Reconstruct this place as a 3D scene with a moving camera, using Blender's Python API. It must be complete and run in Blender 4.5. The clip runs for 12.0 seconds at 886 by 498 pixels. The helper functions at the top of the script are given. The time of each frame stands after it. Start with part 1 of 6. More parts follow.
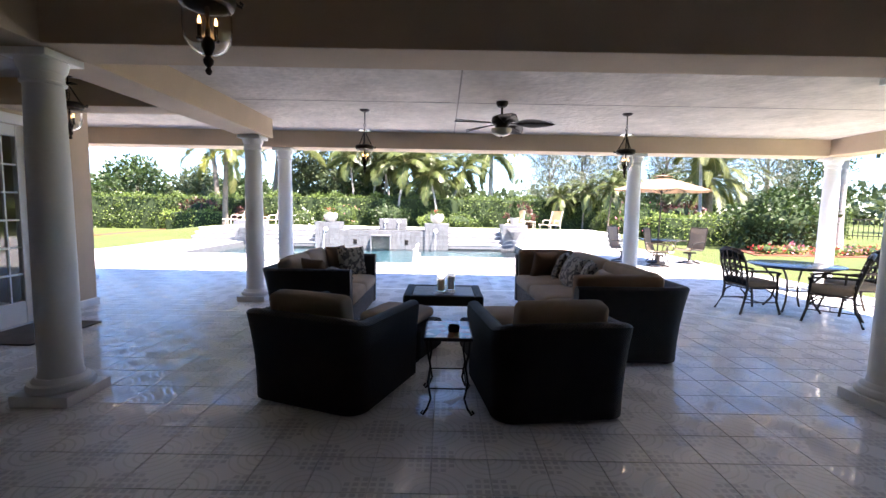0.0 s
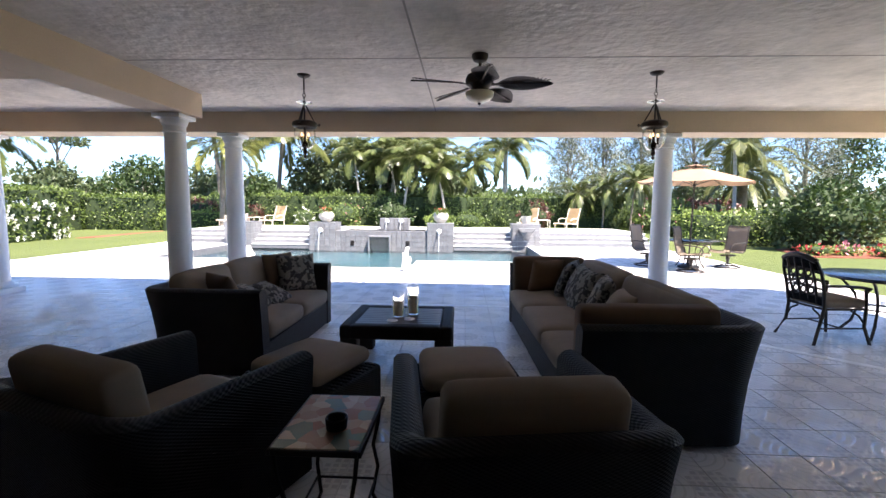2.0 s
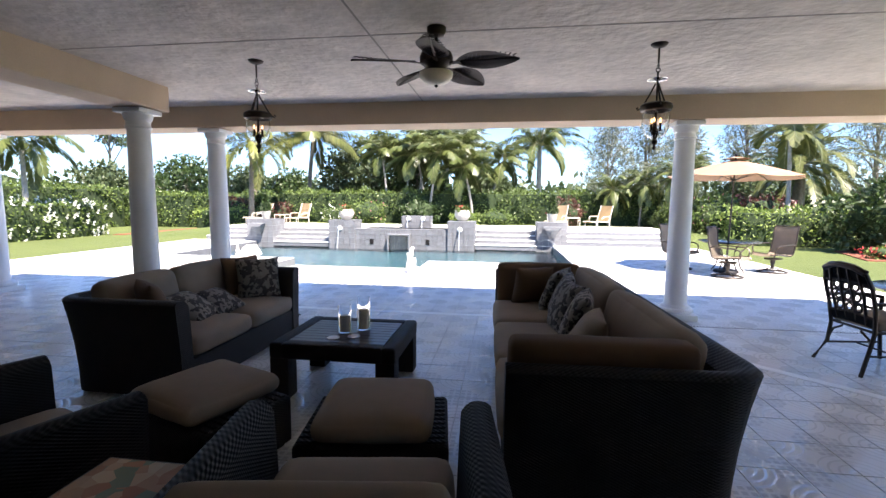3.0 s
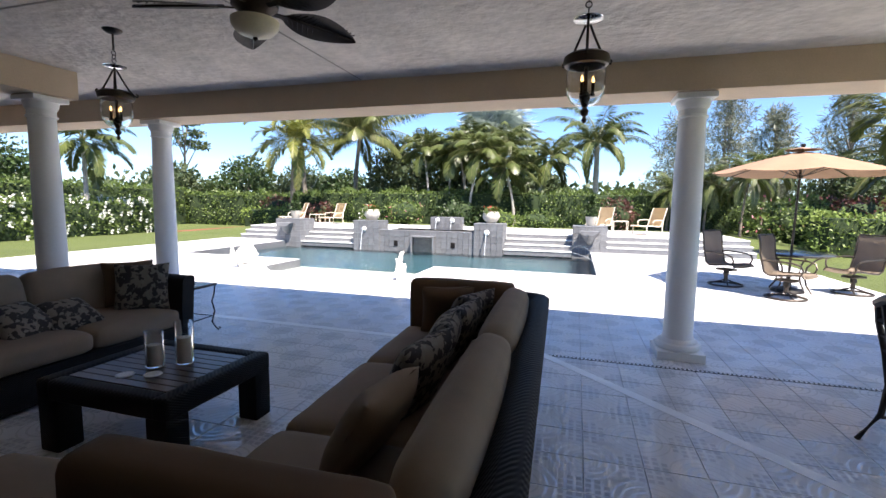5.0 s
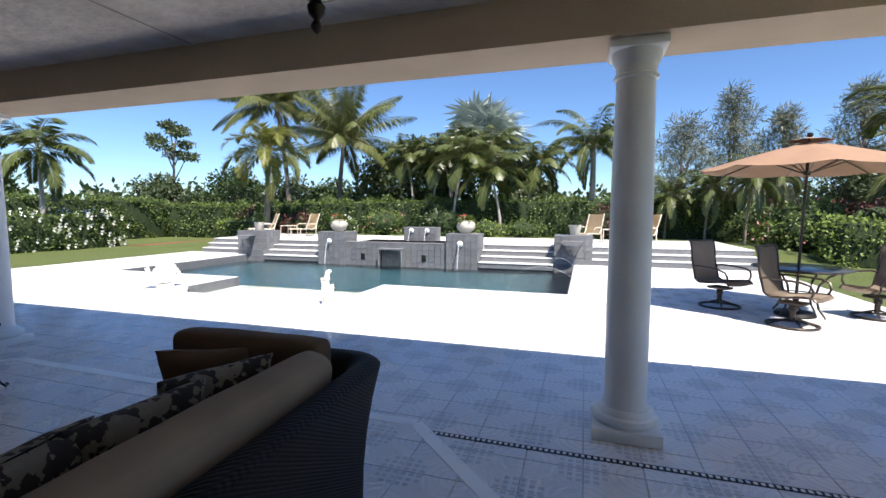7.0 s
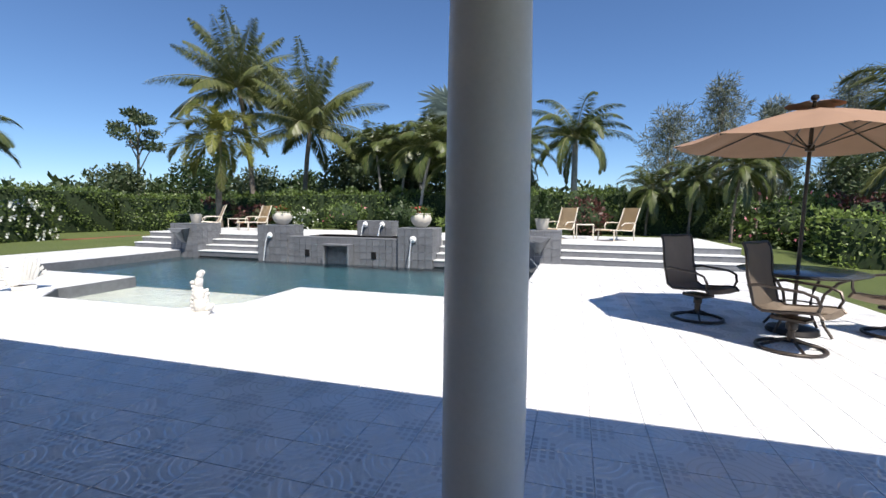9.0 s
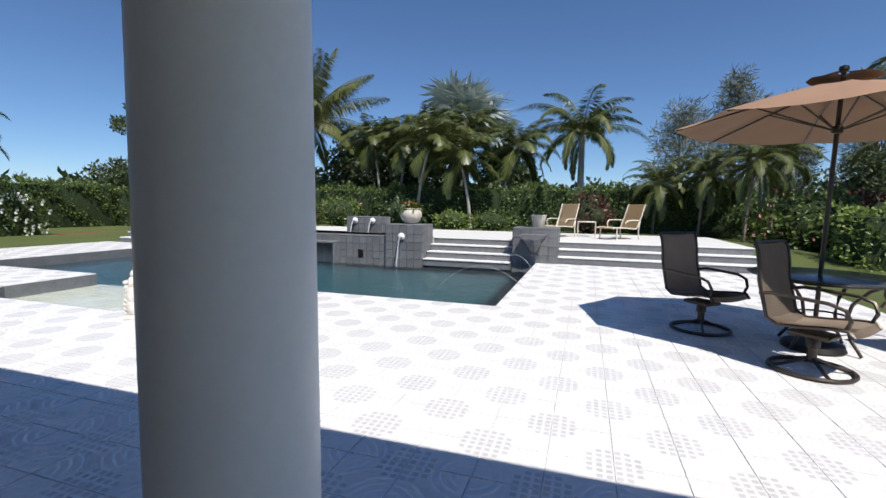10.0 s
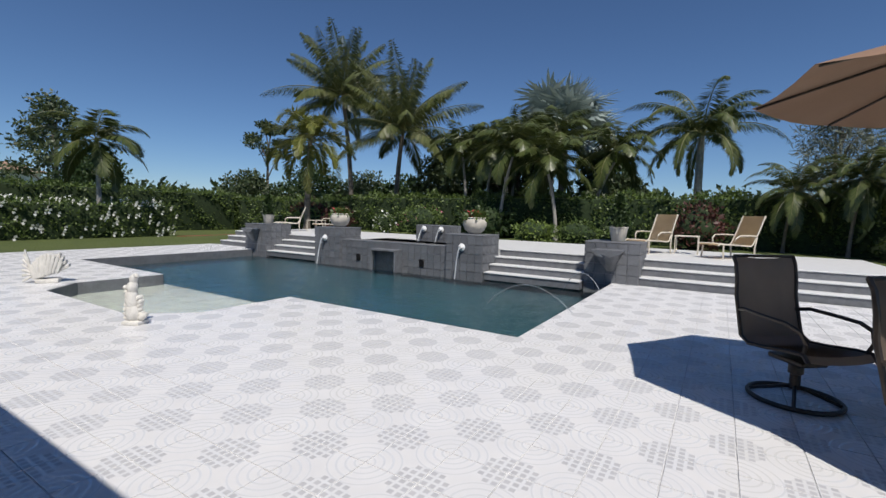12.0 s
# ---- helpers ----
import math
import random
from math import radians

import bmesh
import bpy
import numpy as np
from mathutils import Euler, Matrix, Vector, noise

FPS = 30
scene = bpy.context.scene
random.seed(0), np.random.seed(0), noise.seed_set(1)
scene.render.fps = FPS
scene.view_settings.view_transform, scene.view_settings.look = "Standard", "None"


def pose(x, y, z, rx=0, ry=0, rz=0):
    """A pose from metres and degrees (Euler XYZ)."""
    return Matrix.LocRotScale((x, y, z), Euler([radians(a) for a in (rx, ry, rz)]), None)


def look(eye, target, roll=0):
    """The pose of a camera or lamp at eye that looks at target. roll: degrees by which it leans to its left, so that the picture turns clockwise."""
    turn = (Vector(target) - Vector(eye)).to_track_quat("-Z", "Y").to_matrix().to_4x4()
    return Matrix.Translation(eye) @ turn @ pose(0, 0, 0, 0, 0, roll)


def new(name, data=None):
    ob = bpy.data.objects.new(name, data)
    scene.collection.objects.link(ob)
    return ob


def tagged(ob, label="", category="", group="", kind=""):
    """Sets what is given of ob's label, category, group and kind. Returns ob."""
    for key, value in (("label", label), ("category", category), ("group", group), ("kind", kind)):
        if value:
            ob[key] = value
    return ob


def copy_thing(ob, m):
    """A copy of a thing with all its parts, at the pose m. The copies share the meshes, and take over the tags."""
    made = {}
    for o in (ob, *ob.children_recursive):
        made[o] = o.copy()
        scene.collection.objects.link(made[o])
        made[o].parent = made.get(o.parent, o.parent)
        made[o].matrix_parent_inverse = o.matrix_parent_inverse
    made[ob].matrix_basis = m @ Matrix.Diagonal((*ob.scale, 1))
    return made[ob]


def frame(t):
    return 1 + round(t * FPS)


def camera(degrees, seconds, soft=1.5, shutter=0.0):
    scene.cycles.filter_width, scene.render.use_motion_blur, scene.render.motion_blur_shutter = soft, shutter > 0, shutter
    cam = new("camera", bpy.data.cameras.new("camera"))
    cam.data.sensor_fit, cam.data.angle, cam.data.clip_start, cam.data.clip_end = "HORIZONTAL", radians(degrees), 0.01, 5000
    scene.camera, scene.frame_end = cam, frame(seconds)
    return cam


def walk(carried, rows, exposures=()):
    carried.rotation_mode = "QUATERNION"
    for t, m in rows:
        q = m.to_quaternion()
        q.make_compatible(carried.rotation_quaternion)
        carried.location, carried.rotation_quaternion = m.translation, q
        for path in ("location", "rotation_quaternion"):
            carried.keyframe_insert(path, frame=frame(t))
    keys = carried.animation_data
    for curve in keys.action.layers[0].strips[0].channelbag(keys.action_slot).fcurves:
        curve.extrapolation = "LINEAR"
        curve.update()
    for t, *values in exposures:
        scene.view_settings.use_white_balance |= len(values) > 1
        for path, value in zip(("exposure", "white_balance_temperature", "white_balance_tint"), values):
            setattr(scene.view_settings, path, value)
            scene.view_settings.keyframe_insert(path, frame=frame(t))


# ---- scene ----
cam = camera(89.5, 12.0)
PATH = [
    (0, (0.101, 0.022, 1.53), (0.099, 2.014, 1.347), 1.0),
    (0.5, (0.186, 0.42, 1.5), (0.18, 2.412, 1.32), 0.8),
    (1, (0.313, 0.804, 1.474), (0.292, 2.797, 1.299), 0.7),
    (1.5, (0.469, 1.204, 1.511), (0.426, 3.195, 1.321), 0.5),
    (2, (0.697, 1.635, 1.495), (0.606, 3.625, 1.307), 0.5),
    (2.5, (1.007, 1.958, 1.514), (0.839, 3.941, 1.313), 0.4),
    (3, (1.397, 2.304, 1.529), (1.126, 4.275, 1.325), 0.4),
    (3.2, (1.504, 2.423, 1.537), (1.205, 4.389, 1.324), 0.4),
    (5, (2.671, 3.667, 1.521), (2.105, 5.575, 1.319), 0.8),
    (5.5, (2.902, 4.064, 1.533), (2.301, 5.962, 1.342), 0.6),
    (6, (3.117, 4.491, 1.541), (2.493, 6.382, 1.363), 0.4),
    (6.5, (3.308, 4.966, 1.545), (2.685, 6.858, 1.374), 0.2),
    (7, (3.423, 5.405, 1.51), (2.821, 7.306, 1.349), 0.1),
    (7.5, (3.565, 5.855, 1.484), (2.991, 7.764, 1.327), 0.2),
    (9.5, (4.128, 7.668, 1.346), (3.565, 9.579, 1.166), 0.5),
    (10, (4.28, 8.067, 1.326), (3.675, 9.964, 1.138), 0.8),
    (10.3, (4.38, 8.292, 1.315), (3.635, 10.138, 1.123), 1.0),
    (10.5, (4.404, 8.458, 1.308), (3.634, 10.293, 1.113), 1.4),
    (11, (4.589, 8.833, 1.304), (3.726, 10.627, 1.114), 1.6),
    (11.5, (4.784, 9.138, 1.309), (3.824, 10.884, 1.138), 1.5),
    (12, (4.987, 9.38, 1.338), (3.939, 11.076, 1.181), 1.5),
]
EXPOSURES = [(0.0, 2.9, 6950, 19), (1.5, 2.46, 6950, 17), (3.0, 2.34, 6950, 16), (5.0, 1.8, 6900, 14), (6.0, 1.48, 6800, 12), (7.5, 1.06, 6700, 11), (9.5, 0.58, 6600, 10), (10.5, 0.2, 6600, 10), (12.0, -0.08, 6550, 10)]
walk(cam, [(t, look(eye, target, roll)) for t, eye, target, roll in PATH], EXPOSURES)

# ---- light ----
SUN_DIR = Vector((0.42, -0.45, 1.0)).normalized()
world = bpy.data.worlds.new("sky")
scene.world = world
world.use_nodes = True
wt = world.node_tree
sky = wt.nodes.new("ShaderNodeTexSky")
sky.sky_type = "NISHITA"
sky.sun_disc = False
sky.sun_elevation = math.asin(SUN_DIR.z)
sky.sun_rotation = math.atan2(SUN_DIR.x, SUN_DIR.y)
sky.altitude, sky.air_density, sky.dust_density, sky.ozone_density = 0, 0.85, 0.0, 10.0
wt.links.new(sky.outputs[0], wt.nodes["Background"].inputs[0])
wt.nodes["Background"].inputs[1].default_value = 0.088
sun = new("sun", bpy.data.lights.new("sun", "SUN"))
sun.data.energy, sun.data.angle, sun.data.color = 4.4, radians(0.53), (1.0, 0.95, 0.88)
sun.matrix_world = look(SUN_DIR * 50, (0, 0, 0))


# ---- materials ----
def nodes_of(name):
    m = bpy.data.materials.new(name)
    m.use_nodes = True
    return m, m.node_tree, m.node_tree.nodes["Principled BSDF"]


def mth(nt, op, a, b=None):
    n = nt.nodes.new("ShaderNodeMath")
    n.operation = op
    for i, v in enumerate((a, b)):
        if v is None:
            continue
        if isinstance(v, (int, float)):
            n.inputs[i].default_value = v
        else:
            nt.links.new(v, n.inputs[i])
    return n.outputs[0]


def noise_of(nt, vec, scale, detail=4):
    n = nt.nodes.new("ShaderNodeTexNoise")
    n.inputs["Scale"].default_value, n.inputs["Detail"].default_value = scale, detail
    nt.links.new(vec, n.inputs["Vector"])
    return n.outputs["Fac"]


def mixc(nt, fac, a, b, mode="MIX"):
    n = nt.nodes.new("ShaderNodeMix")
    n.data_type, n.blend_type = "RGBA", mode
    for i, v in ((0, fac), (6, a), (7, b)):
        if isinstance(v, (int, float)):
            n.inputs[i].default_value = v
        elif isinstance(v, tuple):
            n.inputs[i].default_value = (*v, 1)
        else:
            nt.links.new(v, n.inputs[i])
    return n.outputs[2]


def bump_of(nt, b, height, strength, dist=0.01):
    n = nt.nodes.new("ShaderNodeBump")
    n.inputs["Strength"].default_value, n.inputs["Distance"].default_value = strength, dist
    nt.links.new(height, n.inputs["Height"])
    nt.links.new(n.outputs[0], b.inputs["Normal"])


def mat(name, col, rough=0.6, metal=0.0, var=0.25, scale=6.0, bump=0.15, bscale=60.0, dist=0.004, rnd=0.0):
    """A surface with broad and fine variation of its colour and a fine relief."""
    m, nt, b = nodes_of(name)
    co = nt.nodes.new("ShaderNodeTexCoord").outputs["Object"]
    broad, fine = noise_of(nt, co, scale, 5), noise_of(nt, co, bscale, 3)
    k = mth(nt, "ADD", mth(nt, "MULTIPLY", broad, 0.65), mth(nt, "MULTIPLY", fine, 0.35))
    k = mth(nt, "ADD", mth(nt, "MULTIPLY", mth(nt, "SUBTRACT", k, 0.5), 2.5), 0.5)
    if rnd:
        r = nt.nodes.new("ShaderNodeObjectInfo").outputs["Random"]
        k = mth(nt, "ADD", k, mth(nt, "MULTIPLY", mth(nt, "SUBTRACT", r, 0.5), rnd))
    lo = tuple(c * (1 - var) for c in col)
    hi = tuple(min(1, c * (1 + var)) for c in col)
    nt.links.new(mixc(nt, k, lo, hi), b.inputs["Base Color"])
    b.inputs["Roughness"].default_value, b.inputs["Metallic"].default_value = rough, metal
    if bump:
        bump_of(nt, b, fine, bump, dist)
    return m


def leaf_mat(name, a, c, trans=0.22, rough=0.5):
    m, nt, b = nodes_of(name)
    r = nt.nodes.new("ShaderNodeNewGeometry").outputs["Random Per Island"]
    co = nt.nodes.new("ShaderNodeTexCoord").outputs["Object"]
    k = mth(nt, "ADD", mth(nt, "MULTIPLY", r, 0.7), mth(nt, "MULTIPLY", noise_of(nt, co, 1.3), 0.4))
    col = mixc(nt, k, a, c)
    nt.links.new(col, b.inputs["Base Color"])
    b.inputs["Roughness"].default_value = rough
    t = nt.nodes.new("ShaderNodeBsdfTranslucent")
    nt.links.new(col, t.inputs[0])
    mx = nt.nodes.new("ShaderNodeMixShader")
    mx.inputs[0].default_value = trans
    nt.links.new(b.outputs[0], mx.inputs[1])
    nt.links.new(t.outputs[0], mx.inputs[2])
    nt.links.new(mx.outputs[0], nt.nodes["Material Output"].inputs[0])
    return m


def glass_mat(name, col=(1, 1, 1), rough=0.02, ior=1.45):
    m, nt, b = nodes_of(name)
    b.inputs["Base Color"].default_value = (*col, 1)
    b.inputs["Roughness"].default_value, b.inputs["IOR"].default_value = rough, ior
    b.inputs["Transmission Weight"].default_value = 1
    return m


def emit_mat(name, col, strength):
    m, nt, b = nodes_of(name)
    b.inputs["Emission Color"].default_value = (*col, 1)
    b.inputs["Emission Strength"].default_value = strength
    return m


PITCH, TX, TY = 0.34, 3.11, 11.13


def tile_mat():
    """Pale glazed tile: grey dotted medallions at every other crossing, pressed rings at the others."""
    m, nt, b = nodes_of("glazed_tile")
    geo = nt.nodes.new("ShaderNodeNewGeometry").outputs["Position"]
    sep = nt.nodes.new("ShaderNodeSeparateXYZ")
    nt.links.new(geo, sep.inputs[0])
    u = mth(nt, "DIVIDE", mth(nt, "SUBTRACT", sep.outputs[0], TX), PITCH)
    v = mth(nt, "DIVIDE", mth(nt, "SUBTRACT", sep.outputs[1], TY), PITCH)

    def dist(uu):
        p = mth(nt, "MULTIPLY", mth(nt, "ADD", uu, v), 0.5)
        q = mth(nt, "MULTIPLY", mth(nt, "SUBTRACT", uu, v), 0.5)
        fp = mth(nt, "SUBTRACT", p, mth(nt, "ROUND", p))
        fq = mth(nt, "SUBTRACT", q, mth(nt, "ROUND", q))
        du, dv = mth(nt, "ADD", fp, fq), mth(nt, "SUBTRACT", fp, fq)
        return mth(nt, "SQRT", mth(nt, "ADD", mth(nt, "MULTIPLY", du, du), mth(nt, "MULTIPLY", dv, dv)))

    def dist_cells():
        """Distance of the middle of each small dot from its medallion's middle."""
        uu, vv = (mth(nt, "DIVIDE", mth(nt, "ADD", mth(nt, "FLOOR", mth(nt, "MULTIPLY", w, 7.0)), 0.5), 7.0) for w in (u, v))
        p = mth(nt, "MULTIPLY", mth(nt, "ADD", uu, vv), 0.5)
        q = mth(nt, "MULTIPLY", mth(nt, "SUBTRACT", uu, vv), 0.5)
        fp = mth(nt, "SUBTRACT", p, mth(nt, "ROUND", p))
        fq = mth(nt, "SUBTRACT", q, mth(nt, "ROUND", q))
        du, dv = mth(nt, "ADD", fp, fq), mth(nt, "SUBTRACT", fp, fq)
        return mth(nt, "SQRT", mth(nt, "ADD", mth(nt, "MULTIPLY", du, du), mth(nt, "MULTIPLY", dv, dv)))

    d_even, d_odd, d_dot = dist(u), dist(mth(nt, "ADD", u, 1.0)), dist_cells()
    wob = noise_of(nt, geo, 9, 2)

    def cell(w, half):
        f = mth(nt, "FRACT", mth(nt, "MULTIPLY", w, 7.0))
        return mth(nt, "LESS_THAN", mth(nt, "ABSOLUTE", mth(nt, "SUBTRACT", f, 0.5)), half)

    dots = mth(nt, "MULTIPLY", cell(u, 0.32), cell(v, 0.32))
    dots = mth(nt, "MULTIPLY", dots, mth(nt, "LESS_THAN", d_dot, 0.44))
    ring = mth(nt, "LESS_THAN", mth(nt, "FRACT", mth(nt, "MULTIPLY", d_odd, 7.0)), 0.26)
    ring = mth(nt, "MULTIPLY", ring, mth(nt, "LESS_THAN", d_odd, 0.6))
    ring = mth(nt, "MULTIPLY", ring, mth(nt, "GREATER_THAN", d_odd, 0.12))
    base = mixc(nt, noise_of(nt, geo, 3.0, 5), (0.62, 0.62, 0.63), (0.76, 0.75, 0.74))
    rnd = nt.nodes.new("ShaderNodeNewGeometry").outputs["Random Per Island"]
    base = mixc(nt, mth(nt, "MULTIPLY", rnd, 0.14), base, (0.58, 0.58, 0.60))
    col = mixc(nt, mth(nt, "MULTIPLY", dots, mth(nt, "ADD", 0.34, mth(nt, "MULTIPLY", wob, 0.5))), base, (0.34, 0.34, 0.36))
    stain = mth(nt, "GREATER_THAN", noise_of(nt, geo, 0.9, 8), 0.63)
    col = mixc(nt, mth(nt, "MULTIPLY", stain, 0.10), col, (0.45, 0.43, 0.40))
    lines = mth(nt, "MULTIPLY", mth(nt, "SUBTRACT", 1.0, dots), mth(nt, "LESS_THAN", d_even, 0.44))
    shiny = mth(nt, "MAXIMUM", ring, mth(nt, "MULTIPLY", lines, 0.6))
    col = mixc(nt, mth(nt, "MULTIPLY", shiny, 0.9), col, (0.90, 0.90, 0.89))
    nt.links.new(col, b.inputs["Base Color"])
    ro = mth(nt, "ADD", 0.46, mth(nt, "MULTIPLY", noise_of(nt, geo, 14, 4), 0.14))
    ro = mth(nt, "SUBTRACT", ro, mth(nt, "MULTIPLY", shiny, 0.5))
    nt.links.new(mth(nt, "ADD", 0.16, mth(nt, "MULTIPLY", shiny, 0.84)), b.inputs["Specular IOR Level"])
    nt.links.new(mth(nt, "ADD", 1.45, mth(nt, "MULTIPLY", shiny, 0.85)), b.inputs["IOR"])  # lustre glaze on the pressed rings
    nt.links.new(ro, b.inputs["Roughness"])
    h = mth(nt, "SUBTRACT", mth(nt, "MULTIPLY", noise_of(nt, geo, 8, 2), 0.35), mth(nt, "MULTIPLY", dots, 0.5))
    bump_of(nt, b, h, 0.12, 0.002)
    return m


TILE = tile_mat()
GROUT = mat("grout", (0.50, 0.50, 0.51), 0.85, bscale=120)
BAND = mat("white_border_tile", (0.86, 0.86, 0.85), 0.3, var=0.06)
STUCCO = mat("tan_stucco", (0.55, 0.43, 0.31), 0.85, var=0.10, scale=2, bump=0.5, bscale=90, dist=0.004)
PLASTER = mat("trowelled_plaster", (0.60, 0.54, 0.48), 0.8, var=0.22, scale=2.6, bump=0.8, bscale=11, dist=0.025)
# dark so that the unseen walls bounce little light forward
DARKWALL = mat("unseen_dark_wall", (0.2, 0.16, 0.13), 0.6)
JOINT = mat("ceiling_joint", (0.30, 0.27, 0.24), 0.9)
WHITE = mat("white_paint", (0.80, 0.80, 0.79), 0.45, var=0.05, scale=3, bump=0.12, bscale=45)
DOORWHITE = mat("white_door_paint", (0.78, 0.77, 0.75), 0.35, var=0.04)
MAT_FIBRE = mat("door_mat_fibre", (0.10, 0.085, 0.07), 0.95, bump=0.8, bscale=200)
ROOF = mat("roof_tile", (0.35, 0.22, 0.15), 0.8)


def wicker_mat():
    m, nt, b = nodes_of("dark_wicker")
    co = nt.nodes.new("ShaderNodeTexCoord").outputs["Object"]
    sep = nt.nodes.new("ShaderNodeSeparateXYZ")
    nt.links.new(co, sep.inputs[0])
    horiz = mth(nt, "SINE", mth(nt, "MULTIPLY", sep.outputs[2], 420.0))
    across = mth(nt, "SINE", mth(nt, "MULTIPLY", mth(nt, "ADD", sep.outputs[0], sep.outputs[1]), 210.0))
    weave = mth(nt, "MULTIPLY", horiz, across)
    k = mth(nt, "ADD", mth(nt, "MULTIPLY", weave, 0.3), noise_of(nt, co, 12))
    nt.links.new(mixc(nt, k, (0.004, 0.0037, 0.004), (0.017, 0.014, 0.014)), b.inputs["Base Color"])
    b.inputs["Roughness"].default_value = 0.6
    b.inputs["Specular IOR Level"].default_value = 0.18
    bump_of(nt, b, weave, 0.6, 0.003)
    return m


def floral_mat():
    m, nt, b = nodes_of("floral_fabric")
    co = nt.nodes.new("ShaderNodeTexCoord").outputs["Object"]
    n = noise_of(nt, co, 16, 3)
    vor = nt.nodes.new("ShaderNodeTexVoronoi")
    vor.inputs["Scale"].default_value = 22
    nt.links.new(co, vor.inputs["Vector"])
    k = mth(nt, "GREATER_THAN", mth(nt, "ADD", n, mth(nt, "MULTIPLY", vor.outputs[0], 0.4)), 0.72)
    col = mixc(nt, k, (0.035, 0.028, 0.024), (0.19, 0.165, 0.135))
    col = mixc(nt, mth(nt, "GREATER_THAN", noise_of(nt, co, 23, 2), 0.60), col, (0.20, 0.19, 0.16))
    nt.links.new(col, b.inputs["Base Color"])
    b.inputs["Roughness"].default_value = 0.9
    bump_of(nt, b, noise_of(nt, co, 300, 2), 0.3, 0.002)
    return m


def mosaic_mat():
    m, nt, b = nodes_of("mosaic_stone")
    co = nt.nodes.new("ShaderNodeTexCoord").outputs["Object"]
    vor = nt.nodes.new("ShaderNodeTexVoronoi")
    vor.inputs["Scale"].default_value = 16
    nt.links.new(co, vor.inputs["Vector"])
    hue = nt.nodes.new("ShaderNodeSeparateColor")
    nt.links.new(vor.outputs["Color"], hue.inputs[0])
    col = mixc(nt, hue.outputs[0], (0.28, 0.13, 0.08), (0.50, 0.40, 0.28))
    col = mixc(nt, mth(nt, "GREATER_THAN", hue.outputs[1], 0.7), col, (0.16, 0.20, 0.15))
    nt.links.new(col, b.inputs["Base Color"])
    b.inputs["Roughness"].default_value = 0.22
    bump_of(nt, b, vor.outputs[0], 0.3, 0.003)
    return m


WICKER, FLORAL, MOSAIC = wicker_mat(), floral_mat(), mosaic_mat()
BEIGE = mat("beige_canvas", (0.235, 0.18, 0.127), 0.9, var=0.12, scale=5, bump=0.3, bscale=350, dist=0.002)
TAN = mat("tan_canvas", (0.115, 0.068, 0.036), 0.9, var=0.12, scale=5, bump=0.3, bscale=350, dist=0.002)
IRON = mat("black_wrought_iron", (0.02, 0.018, 0.017), 0.5, metal=0.6, bump=0.2)
BRONZE = mat("dark_bronze", (0.045, 0.032, 0.025), 0.45, metal=0.7, bump=0.2)
GLASS = glass_mat("clear_glass")
SMOKED = mat("dark_slate_top", (0.06, 0.065, 0.07), 0.18, var=0.3)
WAX = mat("candle_wax", (0.80, 0.74, 0.62), 0.5, var=0.05)
OPAL = mat("opal_glass", (0.70, 0.62, 0.45), 0.3, var=0.1)
FLAME = emit_mat("candle_bulb", (1.0, 0.55, 0.2), 1.2)
SLING = mat("taupe_sling_mesh", (0.24, 0.19, 0.145), 0.75, var=0.1, bump=0.4, bscale=500, dist=0.001)
CHAIRMETAL = mat("brown_aluminium", (0.06, 0.047, 0.038), 0.4, metal=0.5)
CREAM = mat("cream_aluminium", (0.62, 0.56, 0.46), 0.45, var=0.06)
CREAMSLING = mat("cream_sling_mesh", (0.58, 0.47, 0.33), 0.8, var=0.08, bump=0.4, bscale=400, dist=0.001)
UMB = mat("tan_umbrella_canvas", (0.29, 0.175, 0.11), 0.9, var=0.08, scale=3, bump=0.3, bscale=300, dist=0.002)
SLATE = mat("grey_slate_tile", (0.15, 0.155, 0.165), 0.5, var=0.25, scale=9, bump=0.3, bscale=50, rnd=0.5)
SLATEGROUT = mat("pale_grout", (0.30, 0.30, 0.31), 0.85)
STEPWHITE = mat("white_step_tile", (0.70, 0.70, 0.69), 0.45, var=0.08)
PLASTERDARK = mat("pool_plaster", (0.009, 0.052, 0.070), 0.7, var=0.25, scale=1.5)
SHELF = mat("pool_shelf_plaster", (0.42, 0.42, 0.38), 0.7, var=0.15, scale=3)
STONE = mat("white_cast_stone", (0.66, 0.64, 0.60), 0.85, var=0.22, scale=7, bump=0.6, bscale=40, dist=0.01)
POT = mat("cream_terracotta", (0.60, 0.55, 0.47), 0.75, var=0.15, scale=9)
BARK = mat("palm_bark", (0.19, 0.16, 0.13), 0.95, var=0.4, scale=4, bump=0.9, bscale=14, dist=0.03)
PALEBARK = mat("grey_palm_bark", (0.34, 0.32, 0.29), 0.95, var=0.3, scale=5, bump=0.8, bscale=12, dist=0.02)
MULCH = mat("red_mulch", (0.22, 0.07, 0.04), 0.95, bump=0.9, bscale=60, dist=0.02)
COCO = leaf_mat("coconut_leaf", (0.042, 0.066, 0.020), (0.165, 0.175, 0.055), 0.22, 0.38)
FOX = leaf_mat("foxtail_leaf", (0.085, 0.125, 0.028), (0.28, 0.27, 0.07), 0.22, 0.4)
DARKPALM = leaf_mat("dark_palm_leaf", (0.036, 0.062, 0.018), (0.125, 0.145, 0.04), 0.22, 0.38)
SILVER = leaf_mat("silver_palm_leaf", (0.19, 0.24, 0.22), (0.42, 0.48, 0.45), 0.15)
HEDGE = leaf_mat("hedge_leaf", (0.036, 0.068, 0.016), (0.135, 0.190, 0.040))
